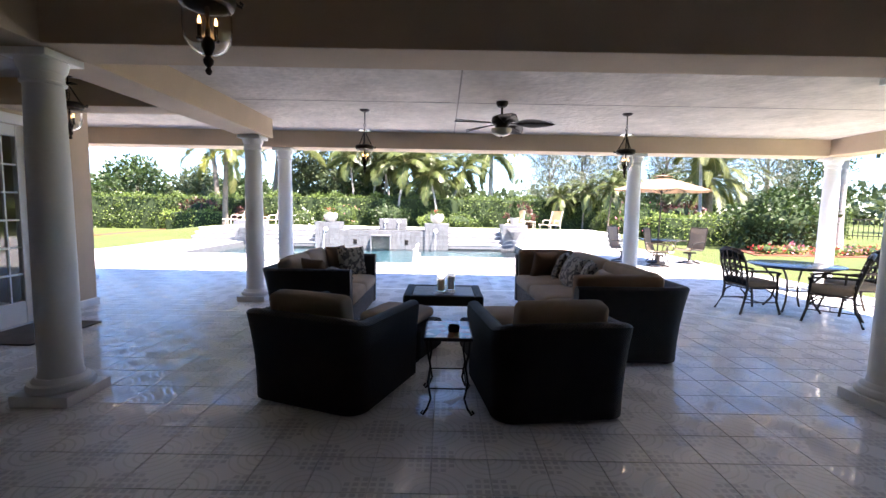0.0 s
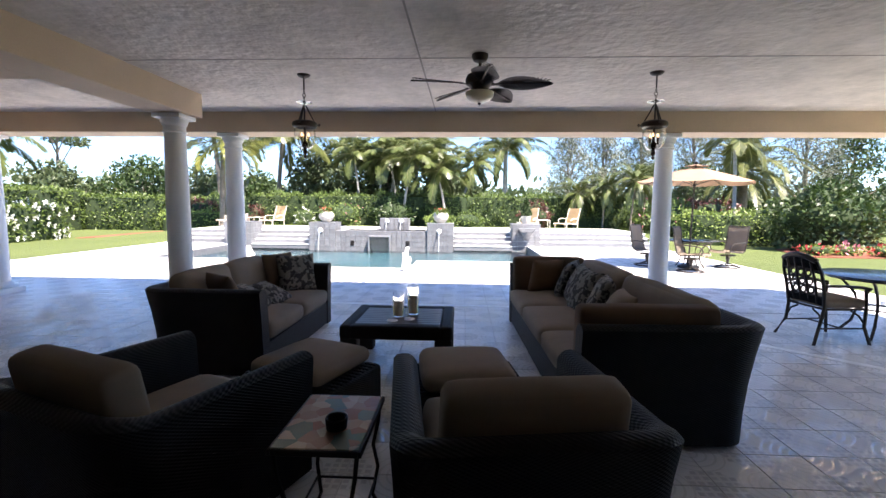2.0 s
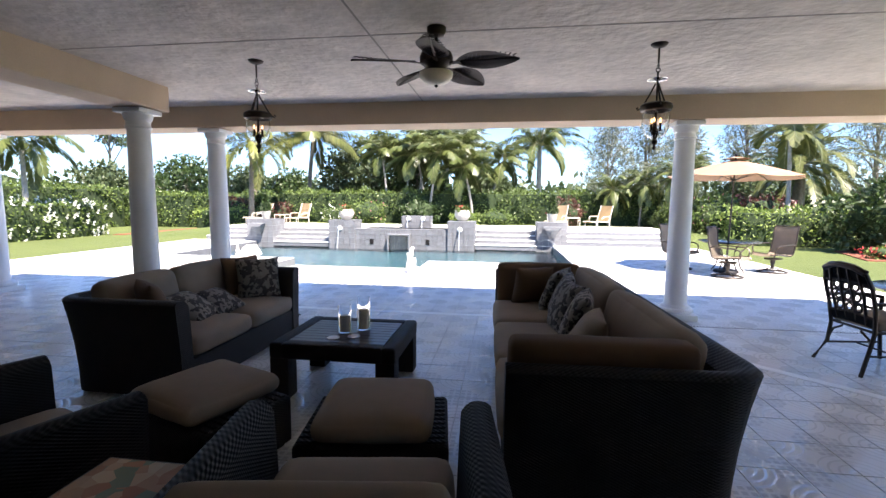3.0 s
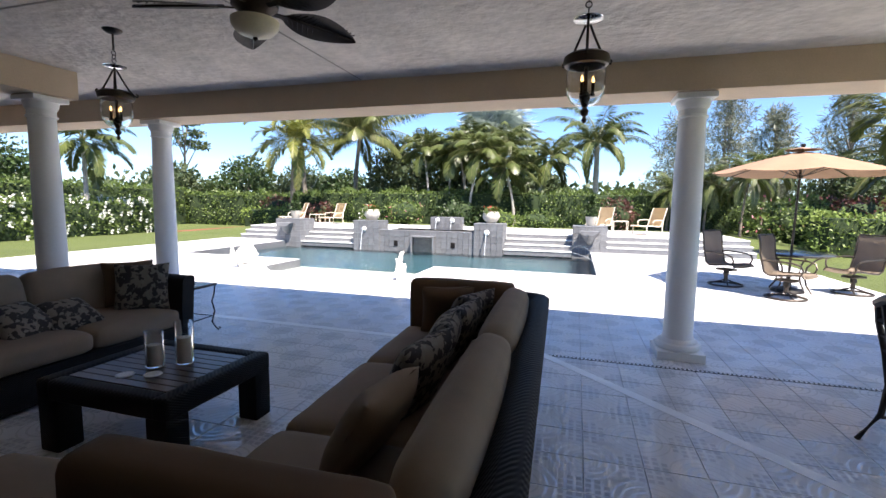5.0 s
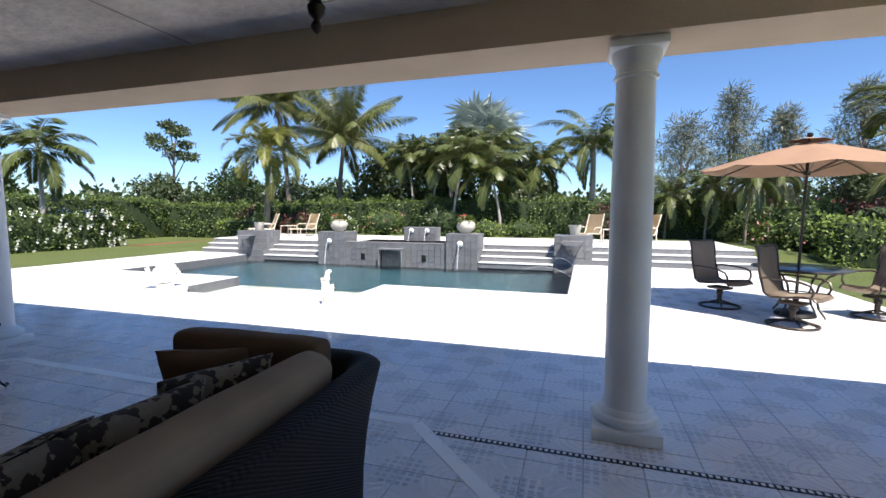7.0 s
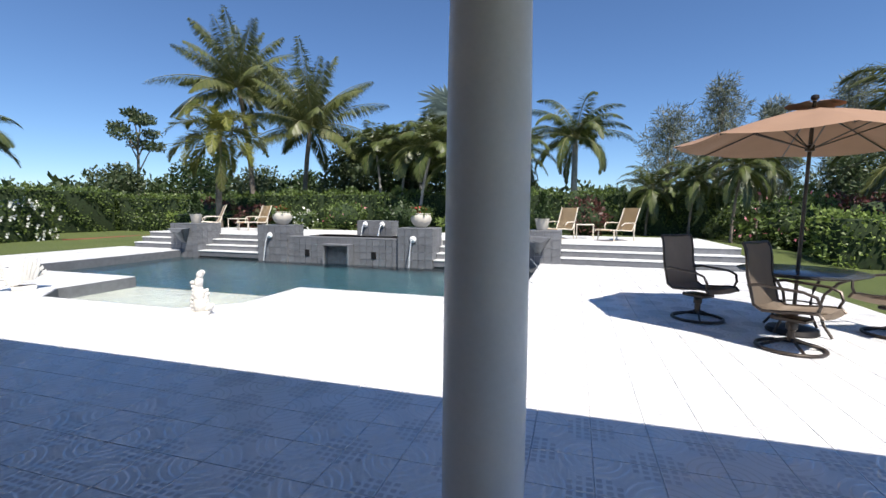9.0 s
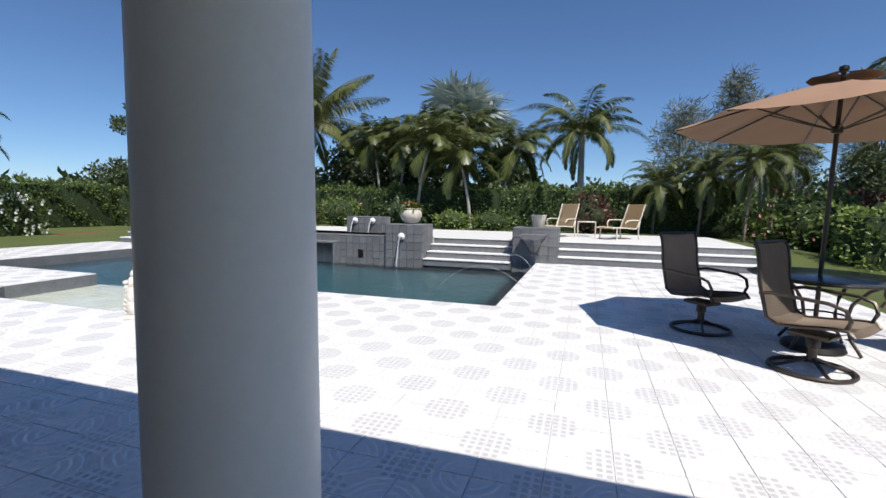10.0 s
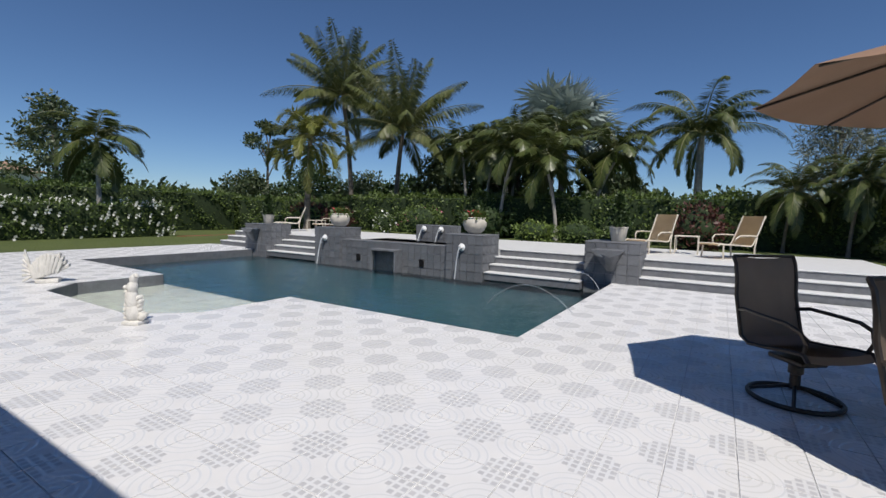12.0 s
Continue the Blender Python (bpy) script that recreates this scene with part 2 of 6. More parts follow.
PALEHEDGE = leaf_mat("pale_hedge_leaf", (0.087, 0.145, 0.029), (0.246, 0.319, 0.072))
DARKLEAF = leaf_mat("dark_shrub_leaf", (0.014, 0.032, 0.011), (0.058, 0.098, 0.023))
FARLEAF = leaf_mat("far_tree_leaf", (0.032, 0.058, 0.026), (0.098, 0.125, 0.052))
GREYLEAF = leaf_mat("casuarina_needle", (0.10, 0.12, 0.085), (0.20, 0.21, 0.15))
REDLEAF = leaf_mat("croton_leaf", (0.05, 0.022, 0.014), (0.13, 0.045, 0.035))
PETAL = leaf_mat("white_petal", (0.75, 0.75, 0.70), (0.85, 0.85, 0.80), 0.2)
REDPETAL = leaf_mat("red_petal", (0.45, 0.02, 0.03), (0.65, 0.08, 0.08), 0.2)
PINKPETAL = leaf_mat("pink_petal", (0.55, 0.12, 0.18), (0.65, 0.30, 0.32), 0.2)
PALERIB = mat("palm_midrib", (0.19, 0.19, 0.08), 0.45, var=0.2)
# solid fill for plants, its dark green stands for shade deep among the leaves
SHADE_CORE = mat("inner_foliage_shade", (0.024, 0.042, 0.013), 0.95, var=0.5, scale=9)


def grass_mat():
    m, nt, b = nodes_of("lawn")
    geo = nt.nodes.new("ShaderNodeNewGeometry").outputs["Position"]
    k = mth(nt, "ADD", mth(nt, "MULTIPLY", noise_of(nt, geo, 0.5, 6), 0.6), mth(nt, "MULTIPLY", noise_of(nt, geo, 22, 3), 0.5))
    nt.links.new(mixc(nt, k, (0.035, 0.07, 0.012), (0.16, 0.19, 0.05)), b.inputs["Base Color"])
    b.inputs["Roughness"].default_value = 0.95
    bump_of(nt, b, noise_of(nt, geo, 60, 4), 1.0, 0.05)
    return m


def water_mat():
    m, nt, b = nodes_of("pool_water")
    geo = nt.nodes.new("ShaderNodeNewGeometry").outputs["Position"]
    b.inputs["Base Color"].default_value = (0.80, 0.94, 0.97, 1)
    b.inputs["Roughness"].default_value, b.inputs["IOR"].default_value = 0.03, 1.33
    b.inputs["Transmission Weight"].default_value = 1
    h = mth(nt, "ADD", noise_of(nt, geo, 3.5, 3), mth(nt, "MULTIPLY", noise_of(nt, geo, 14, 2), 0.3))
    bump_of(nt, b, h, 0.4, 0.06)
    return m


LAWN, WATER = grass_mat(), water_mat()
FOAM = mat("white_running_water", (0.80, 0.84, 0.86), 0.15, var=0.1, scale=30)
FOAM.node_tree.nodes["Principled BSDF"].inputs["Transmission Weight"].default_value = 0.55


# ---- building helpers ----
def tmp(bm, extra):
    me = bpy.data.meshes.new("t")
    extra.to_mesh(me)
    extra.free()
    bm.from_mesh(me)
    bpy.data.meshes.remove(me)
    return bm


def box(bm, size, at, bev=0.0, seg=2, turn=None):
    """A box with its middle at `at`; bev rounds its edges; turn is a Matrix about its own middle."""
    e = bmesh.new()
    bmesh.ops.create_cube(e, size=1, matrix=Matrix.Diagonal((*size, 1)))
    if bev:
        bmesh.ops.bevel(e, geom=e.edges[:], offset=bev, segments=seg, profile=0.6, affect="EDGES")
    bmesh.ops.transform(e, matrix=Matrix.Translation(at) @ (turn or Matrix()), verts=e.verts[:])
    return tmp(bm, e)


def lathe(bm, profile, at=(0, 0, 0), n=24):
    rings = []
    for r, z in profile:
        rings.append([bm.verts.new((at[0] + r * math.cos(a), at[1] + r * math.sin(a), at[2] + z)) for a in (2 * math.pi * i / n for i in range(n))])
    for a, b in zip(rings, rings[1:]):
        for i in range(n):
            bm.faces.new((a[i], a[(i + 1) % n], b[(i + 1) % n], b[i]))
    if profile[0][0] > 1e-4:
        bm.faces.new(rings[0][::-1])
    if profile[-1][0] > 1e-4:
        bm.faces.new(rings[-1])
    return bm


def tube(bm, pts, rad, n=8, closed=False):
    """A round bar along pts; rad is one radius or one for each point."""
    pts = [Vector(p) for p in pts]
    rads = rad if isinstance(rad, (list, tuple)) else [rad] * len(pts)
    rings = []
    up = Vector((0.13, 0.29, 0.95))
    for i, p in enumerate(pts):
        a = pts[i - 1] if i or closed else p
        b = pts[(i + 1) % len(pts)] if i < len(pts) - 1 or closed else p
        d = (b - a).normalized()
        s = d.cross(up)
        s = s.normalized() if s.length > 1e-3 else d.orthogonal().normalized()
        w = s.cross(d)
        rings.append([bm.verts.new(p + rads[i] * (math.cos(k) * s + math.sin(k) * w)) for k in (2 * math.pi * j / n for j in range(n))])
    pairs = list(zip(rings, rings[1:])) + ([(rings[-1], rings[0])] if closed else [])
    for a, b in pairs:
        for i in range(n):
            bm.faces.new((a[i], a[(i + 1) % n], b[(i + 1) % n], b[i]))
    if not closed:
        bm.faces.new(rings[0][::-1])
        bm.faces.new(rings[-1])
    return bm


def arc(c, r, a0, a1, n, plane="xz"):
    out = []
    for i in range(n + 1):
        a = radians(a0 + (a1 - a0) * i / n)
        u, v = r * math.cos(a), r * math.sin(a)
        out.append({"xz": (c[0] + u, c[1], c[2] + v), "yz": (c[0], c[1] + u, c[2] + v), "xy": (c[0] + u, c[1] + v, c[2])}[plane])
    return out


def mesh_ob(name, bm, material, smooth=True):
    bmesh.ops.recalc_face_normals(bm, faces=bm.faces[:])
    me = bpy.data.meshes.new(name)
    bm.to_mesh(me)
    bm.free()
    me.materials.append(material)
    if smooth:
        me.polygons.foreach_set("use_smooth", [True] * len(me.polygons))
        me.set_sharp_from_angle(angle=radians(40))
    return new(name, me)


def part(name, bm, material, parent, label="", smooth=True):
    ob = mesh_ob(name, bm, material, smooth)
    ob.parent = parent
    return tagged(ob, label) if label else ob


def thing(name, label, category, m=None, group=""):
    ob = new(name)
    ob.empty_display_size = 0.1
    if m is not None:
        ob.matrix_basis = m
    return tagged(ob, label, category, group)


def structure(name, bm, material, label, category="", smooth=False):
    return tagged(mesh_ob(name, bm, material, smooth), label, category, kind="structure")


def kites(name, rows, material, parent):
    """One mesh of many leaf blades. A row: base, direction with length, half-width vector."""
    base, way, half = (np.array([r[i] for r in rows], dtype=np.float32) for i in range(3))
    v = np.stack([base, base + 0.45 * way + half, base + way, base + 0.45 * way - half], axis=1).reshape(-1, 3)
    me = bpy.data.meshes.new(name)
    n = len(base)
    me.vertices.add(4 * n)
    me.vertices.foreach_set("co", v.ravel())
    me.loops.add(4 * n)
    me.loops.foreach_set("vertex_index", np.arange(4 * n, dtype=np.int32))
    me.polygons.add(n)
    me.polygons.foreach_set("loop_start", np.arange(0, 4 * n, 4, dtype=np.int32))
    me.update(calc_edges=True)
    me.materials.append(material)
    ob = new(name, me)
    ob.parent = parent
    return ob


# ---- ground, deck and pool ----
GRID_X = sorted(set([-2500, -900, -300, -120, -70, -50] + list(range(-40, 41, 2)) + [50, 70, 120, 300, 900, 2500]))
GRID_Y = sorted(set([-2500, -900, -300, -100, -40, -20] + list(range(-10, 61, 2)) + [80, 120, 300, 900, 2500]))


def smooth(a, b, v):
    k = min(1, max(0, (v - a) / (b - a)))
    return k * k * (3 - 2 * k)


def lawn_z(x, y):
    """The lawn lies level with the deck and rises behind the raised terrace."""
    return -0.03 + 0.46 * smooth(19.2, 23.4, y) * smooth(-15.5, -12.5, x) * smooth(12.0, 8.5, x)


bm = bmesh.new()
vs = {(x, y): bm.verts.new((x, y, lawn_z(x, y))) for x in GRID_X for y in GRID_Y}
for x0, x1 in zip(GRID_X, GRID_X[1:]):
    for y0, y1 in zip(GRID_Y, GRID_Y[1:]):
        if -10 <= x0 and x1 <= 6 and 0 <= y0 and y1 <= 22:
            continue
        bm.faces.new((vs[x0, y0], vs[x1, y0], vs[x1, y1], vs[x0, y1]))
structure("ground", bm, LAWN, "mown green lawn around the pool deck", "lawn", smooth=True)

DECK = (-11.2, 8.1, -3.2, 19.05)
POOL = (-8.3, 3.16, 13.95, 19.6)
BAY = (-4.37, -0.6, 11.97, 13.95)
CHAM = 0.58


def minus(rects, cut):
    out = []
    for x0, x1, y0, y1 in rects:
        a0, a1, b0, b1 = max(x0, cut[0]), min(x1, cut[1]), max(y0, cut[2]), min(y1, cut[3])
        if a0 >= a1 or b0 >= b1:
            out.append((x0, x1, y0, y1))
            continue
        out += [r for r in ((x0, a0, y0, y1), (a1, x1, y0, y1), (a0, a1, y0, b0), (a0, a1, b1, y1)) if r[1] - r[0] > 0.004 and r[3] - r[2] > 0.004]
    return out


def prism(bm, pts, z0, z1):
    lo = [bm.verts.new((x, y, z0)) for x, y in pts]
    hi = [bm.verts.new((x, y, z1)) for x, y in pts]
    bm.faces.new(hi)
    bm.faces.new(lo[::-1])
    for i in range(len(pts)):
        j = (i + 1) % len(pts)
        bm.faces.new((lo[i], lo[j], hi[j], hi[i]))
    return bm


CORNERS = [[(BAY[0], BAY[2]), (BAY[0] + CHAM, BAY[2]), (BAY[0], BAY[2] + CHAM)],
           [(BAY[1], BAY[2]), (BAY[1], BAY[2] + CHAM), (BAY[1] - CHAM, BAY[2])]]
bm = bmesh.new()
for x0, x1, y0, y1 in minus(minus([DECK], POOL), BAY):
    box(bm, (x1 - x0, y1 - y0, 0.14), ((x0 + x1) / 2, (y0 + y1) / 2, -0.077))
for c in CORNERS:
    prism(bm, c, -0.147, -0.007)
floor = structure("floor", bm, GROUT, "pale glazed patterned tiles over patio and pool deck", "floor")

# pool shell: walls, deep floor, sun shelf, step bench
bm = bmesh.new()
X0, X1, Y0, Y1 = POOL
box(bm, (X1 - X0 + 0.4, Y1 - Y0 + 0.4, 0.1), ((X0 + X1) / 2, (Y0 + Y1) / 2, -1.65))
box(bm, (0.2, Y1 - Y0, 1.5), (X0 - 0.1, (Y0 + Y1) / 2, -0.85))
box(bm, (0.2, Y1 - Y0, 1.5), (X1 + 0.1, (Y0 + Y1) / 2, -0.85))
box(bm, (X1 - X0 + 0.4, 0.2, 1.5), ((X0 + X1) / 2, Y1 + 0.1, -0.85))
for a, b in ((X0 - 0.2, BAY[0]), (BAY[1], X1 + 0.2)):
    box(bm, (b - a, 0.2, 1.5), ((a + b) / 2, Y0 - 0.1, -0.85))
structure("pool_basin", bm, PLASTERDARK, "dark blue-grey plastered swimming pool basin", "pool")
bm = bmesh.new()
box(bm, (BAY[1] - BAY[0] + 0.3, 2.2, 1.3), ((BAY[0] + BAY[1]) / 2, BAY[2] + 0.95, -0.93))
structure("pool_shelf", bm, SHELF, "shallow pale plaster sun shelf of the pool", "pool")

# waterline band of grey slate under the deck's edge
bm = bmesh.new()


def wall_strip(bm, x0, y0, x1, y1, z0, z1, th=0.03):
    d = Vector((x1 - x0, y1 - y0, 0))
    box(bm, (d.length, th, z1 - z0), ((x0 + x1) / 2, (y0 + y1) / 2, (z0 + z1) / 2), turn=Matrix.Rotation(math.atan2(d.y, d.x), 4, "Z"))


for a in ((X0, Y0, BAY[0], Y0), (BAY[1], Y0, X1, Y0), (X1, Y0, X1, Y1 - 0.9), (X0, Y0, X0, Y1 - 0.9),
          (BAY[0], BAY[2] + CHAM, BAY[0], Y0), (BAY[1], BAY[2] + CHAM, BAY[1], Y0), (BAY[0] + CHAM, BAY[2], BAY[1] - CHAM, BAY[2]),
          (BAY[0], BAY[2] + CHAM, BAY[0] + CHAM, BAY[2]), (BAY[1], BAY[2] + CHAM, BAY[1] - CHAM, BAY[2])):
    wall_strip(bm, *a, -0.5, -0.012)
structure("waterline_trim", bm, SLATE, "grey slate band at the pool's waterline", "trim")

bm = bmesh.new()
prism(bm, [(X0 + 0.02, Y0 + 0.02), (BAY[0] + 0.02, Y0 + 0.02), (BAY[0] + 0.02, BAY[2] + CHAM), (BAY[0] + CHAM, BAY[2] + 0.02), (BAY[1] - CHAM, BAY[2] + 0.02),
           (BAY[1] - 0.02, BAY[2] + CHAM), (BAY[1] - 0.02, Y0 + 0.02), (X1 - 0.02, Y0 + 0.02), (X1 - 0.02, Y1 - 0.02), (X0 + 0.02, Y1 - 0.02)], -0.215, -0.205)
bmesh.ops.delete(bm, geom=[f for f in bm.faces if f.normal.z < 0.5 and f.calc_center_median().z < -0.206], context="FACES_ONLY")
water = structure("water", bm, WATER, "still teal pool water with light ripples", "water")
water.visible_shadow = False

# white border strip round the seating area and slot drain
bm = bmesh.new()
wall_strip(bm, -2.1, 8.38, 2.3, 8.31, -0.004, 0.003, 0.1)
wall_strip(bm, 2.3, 8.31, 4.75, 5.88, -0.004, 0.003, 0.1)
wall_strip(bm, -2.1, 8.38, -2.7, 7.75, -0.004, 0.003, 0.1)
structure("border_trim", bm, BAND, "narrow white tile border set into the patio floor", "trim")
bm = bmesh.new()
box(bm, (5.6, 0.05, 0.01), (5.22, 8.215, -0.003))
drain = structure("floor_drain", bm, IRON, "long slotted drain set flush in the floor", "drain")
bm = bmesh.new()
for i in range(150):
    box(bm, (0.02, 0.026, 0.004), (2.45 + i * 0.037, 8.215, 0.002))
part("grate", bm, BAND, drain, smooth=False)

# ---- raised terrace, steps and fountain wall ----
TZ = 0.5
bm = bmesh.new()
box(bm, (18.6, 3.9, 0.5), (-1.4, 21.65, TZ - 0.25))
terrace = structure("terrace", bm, STEPWHITE, "raised white tiled sun terrace behind the pool", "terrace")


def steps(x0, x1, n, y_first, z_first, name):
    """A flight up to the terrace: slate risers, white treads."""
    st = thing(name, "low steps with white treads and grey slate risers", "steps", group="terrace steps")
    for i in range(n):
        z = z_first + i * 0.1667
        y = y_first + i * 0.3
        e = bmesh.new()
        box(e, (x1 - x0, 19.75 - y - 0.02, 0.1667), ((x0 + x1) / 2, (y + 0.02 + 19.75) / 2, z + 0.0833 - 0.012))
        part("riser", e, SLATE, st, "grey slate riser", False)
        e = bmesh.new()
        box(e, (x1 - x0, 0.33, 0.03), ((x0 + x1) / 2, y + 0.165, z + 0.1667 - 0.015), 0.006, 1)
        part("tread", e, STEPWHITE, st, "white tiled tread", False)
    return st


steps(3.66, 7.9, 3, 19.07, 0.0, "terrace_steps")
steps(0.32, 2.56, 4, 18.77, -0.1667, "pool_steps")
steps(-7.62, -5.28, 4, 18.77, -0.1667, "pool_steps")
steps(-10.7, -8.72, 3, 19.07, 0.0, "terrace_steps")

TILE_ME = {}


def slate_face(parent, x0, x1, z0, z1, y, side=None, size=0.2):
    """Slate tiles proud of a pier's face; side: the x of a face that looks along x (then x0, x1 run along y)."""
    nx, nz = max(1, round((x1 - x0) / size)), max(1, round((z1 - z0) / size))
    w, h = (x1 - x0) / nx, (z1 - z0) / nz
    key = (round(w, 4), round(h, 4), side is None)
    if key not in TILE_ME:
        e = bmesh.new()
        s = (w - 0.012, 0.016, h - 0.012) if side is None else (0.016, w - 0.012, h - 0.012)
        bmesh.ops.create_cube(e, size=1, matrix=Matrix.Diagonal((*s, 1)))
        me = bpy.data.meshes.new("slate_tile")
        e.to_mesh(me)
        e.free()
        me.materials.append(SLATE)
        TILE_ME[key] = me
    for i in range(nx):
        for k in range(nz):
            ob = new("slate_tile", TILE_ME[key])
            u, z = x0 + (i + 0.5) * w, z0 + (k + 0.5) * h
            ob.location = (u, y, z) if side is None else (side, u, z)
            ob.parent = parent


def pier(name, x0, x1, y0, y1, z1, label, z0=-0.45, cap=True):
    p = thing(name, label, "pier", group="fountain piers")
    e = bmesh.new()
    box(e, (x1 - x0 - 0.02, y1 - y0 - 0.02, z1 - z0 - 0.03), ((x0 + x1) / 2, (y0 + y1) / 2, (z0 + z1 - 0.03) / 2))
    part("body", e, SLATEGROUT, p, smooth=False)
    e = bmesh.new()
    box(e, (x1 - x0 + 0.02, y1 - y0 + 0.02, 0.03), ((x0 + x1) / 2, (y0 + y1) / 2, z1 - 0.015), 0.005, 1)
    part("cap", e, SLATE, p, "smooth grey slate cap", False)
    slate_face(p, x0, x1, z0, z1 - 0.03, y0)
    slate_face(p, y0, y1, z0, z1 - 0.03, 0, side=x1)
    slate_face(p, y0, y1, z0, z1 - 0.03, 0, side=x0)
    return p


pier("fountain_pier", -8.7, -7.62, 18.74, 19.75, 0.85, "grey slate pier with a stone scoop and planter")
pier("fountain_pier", 2.58, 3.65, 19.0, 19.95, 0.85, "grey slate pier with a stone scoop and planter")
pier("fountain_pier", -5.3, -4.28, 18.72, 19.6, 0.86, "grey slate pier with white spout and bowl planter")
pier("fountain_pier", -0.7, 0.3, 18.72, 19.6, 0.86, "grey slate pier with white spout and bowl planter")
pier("spa_wall", -4.28, -0.7, 18.8, 19.15, 0.54, "long low grey slate spa wall")
pier("spa_block", -2.85, -1.65, 20.5, 21.1, 0.99, "raised grey slate block with two spouts", z0=0.4)
bm = bmesh.new()
box(bm, (3.5, 1.9, 0.05), (-2.5, 19.9, 0.475))
tagged(mesh_ob("spa_pool", bm, SHELF, False), "shallow raised spa basin behind the wall", "spa")

sp = thing("spillway", "dark stone spillway box in the spa wall", "spillway")
bm = bmesh.new()
for sx in (-2.92, -2.12):
    box(bm, (0.05, 0.34, 0.62), (sx, 18.66, 0.03), 0.006, 1)
box(bm, (0.85, 0.34, 0.05), (-2.52, 18.66, 0.34), 0.006, 1)
part("frame", bm, SLATE, sp, smooth=False)
bm = bmesh.new()
for i in range(4):
    box(bm, (0.18, 0.02, 0.5), (-2.795 + i * 0.184, 18.7, 0.05), 0.004, 1)
part("backing", bm, SLATE, sp, "grey slate backing tiles", False)
bm = bmesh.new()
box(bm, (0.72, 0.012, 0.5), (-2.52, 18.56, 0.06))
box(bm, (0.7, 0.05, 0.012), (-2.52, 18.53, -0.195))
part("water_sheet", bm, GLASS, sp, "thin clear sheet of falling water", False)
for sx in (-3.62, -1.46):
    h = thing("wall_niche", "small skimmer opening, its shade drawn as a black block", "niche", group="wall niches")
    # solid black block on the wall face stands for the shaded hollow
    bm = bmesh.new()
    box(bm, (0.15, 0.03, 0.2), (sx, 18.785, 0.06), 0.01, 1)
    part("opening", bm, IRON, h)


def spout(x, y, z, drop, group):
    s = thing("water_spout", "round white spout with a falling water jet", "spout", pose(x, y, z), group)
    e = lathe(bmesh.new(), [(0.0, 0.0), (0.085, 0.0), (0.095, 0.015), (0.08, 0.03), (0.045, 0.04), (0.04, 0.1), (0.028, 0.105), (0.028, 0.085), (0, 0.085)], n=20)
    bmesh.ops.transform(e, matrix=Matrix.Rotation(radians(90), 4, "X"), verts=e.verts[:])
    part("rosette", e, WHITE, s, "white cast rosette")
    pts = [(0.0, -0.1 - 0.22 * k, -drop * k * k) for k in (i / 8 for i in range(9))]
    part("jet", tube(bmesh.new(), pts, [0.012 + 0.008 * i / 8 + 0.004 * math.sin(i * 2.3) for i in range(9)]), FOAM, s, "white water jet")


spout(-4.84, 18.7, 0.55, 0.74, "pier spouts")
spout(-0.24, 18.7, 0.55, 0.74, "pier spouts")
spout(-2.55, 20.48, 0.87, 0.36, "block spouts")
spout(-1.95, 20.48, 0.87, 0.36, "block spouts")


def scoop(x, y, z):
    """A fan-shaped stone lip that spills water."""
    s = thing("stone_scoop", "fan-shaped grey stone water scoop on a pier", "scoop", pose(x, y, z), "stone scoops")
    e = bmesh.new()
    back, front = [], []
    for i in range(9):
        k = i / 8 - 0.5
        back.append(((k * 0.5, 0.0, 0.05 * abs(k)), (k * 0.12, 0.0, -0.42)))
        front.append(((k * 0.66, -0.34, 0.02 - 0.14 * (1 - 4 * k * k)), (k * 0.1, -0.06, -0.42)))
    for rows in (back, front):
        g = [[e.verts.new(p) for p in r] for r in rows]
        for a, b in zip(g, g[1:]):
            e.faces.new((a[0], b[0], b[1], a[1]))
    e.verts.ensure_lookup_table()
    bmesh.ops.convex_hull(e, input=e.verts[:])
    part("scoop", e, SLATE, s)


scoop(3.1, 19.0, 0.68)
scoop(-8.15, 18.74, 0.68)


def jet(a, b, top):
    j = thing("water_jet", "thin arching jet of water over the pool", "water jet", group="deck jets")
    a, b = Vector(a), Vector(b)
    pts = [a.lerp(b, k) + Vector((0, 0, top * 4 * k * (1 - k))) for k in (i / 12 for i in range(13))]
    part("stream", tube(bmesh.new(), pts, 0.006, 6), FOAM, j)


jet((3.3, 15.6, 0.0), (1.6, 16.4, -0.2), 0.36)
jet((3.25, 17.6, 0.0), (2.3, 18.4, -0.2), 0.38)

# ---- patio roof and house ----
BZ, CZ = 2.61, 2.91


def beam(name, x0, x1, y0, y1, z0, z1):
    bm = box(bmesh.new(), (x1 - x0, y1 - y0, z1 - z0), ((x0 + x1) / 2, (y0 + y1) / 2, (z0 + z1) / 2), 0.012, 2)
    return structure(name, bm, STUCCO, "tan stucco beam carrying the patio ceiling", "beam")


bm = bmesh.new()
prof = [(8.45, BZ), (8.966, BZ), (8.966, BZ + 0.024), (8.72, BZ + 0.05), (8.72, CZ + 0.02), (8.45, CZ + 0.02)]
ends = [[bm.verts.new((x, y, z)) for y, z in prof] for x in (-7.3, 7.75)]
for e in ends:
    bm.faces.new(e)
for k in range(6):
    bm.faces.new((ends[0][k], ends[0][(k + 1) % 6], ends[1][(k + 1) % 6], ends[1][k]))
structure("beam_front", bm, STUCCO, "tan stucco beam carrying the patio ceiling", "beam")
beam("beam_right", 7.23, 7.75, -3.0, 8.448, BZ, CZ + 0.02)
beam("beam_cross", -2.7, 7.228, 3.2, 3.66, BZ, 3.12)
beam("beam_left", -3.16, -2.702, -3.0, 7.42, BZ, CZ + 0.2)
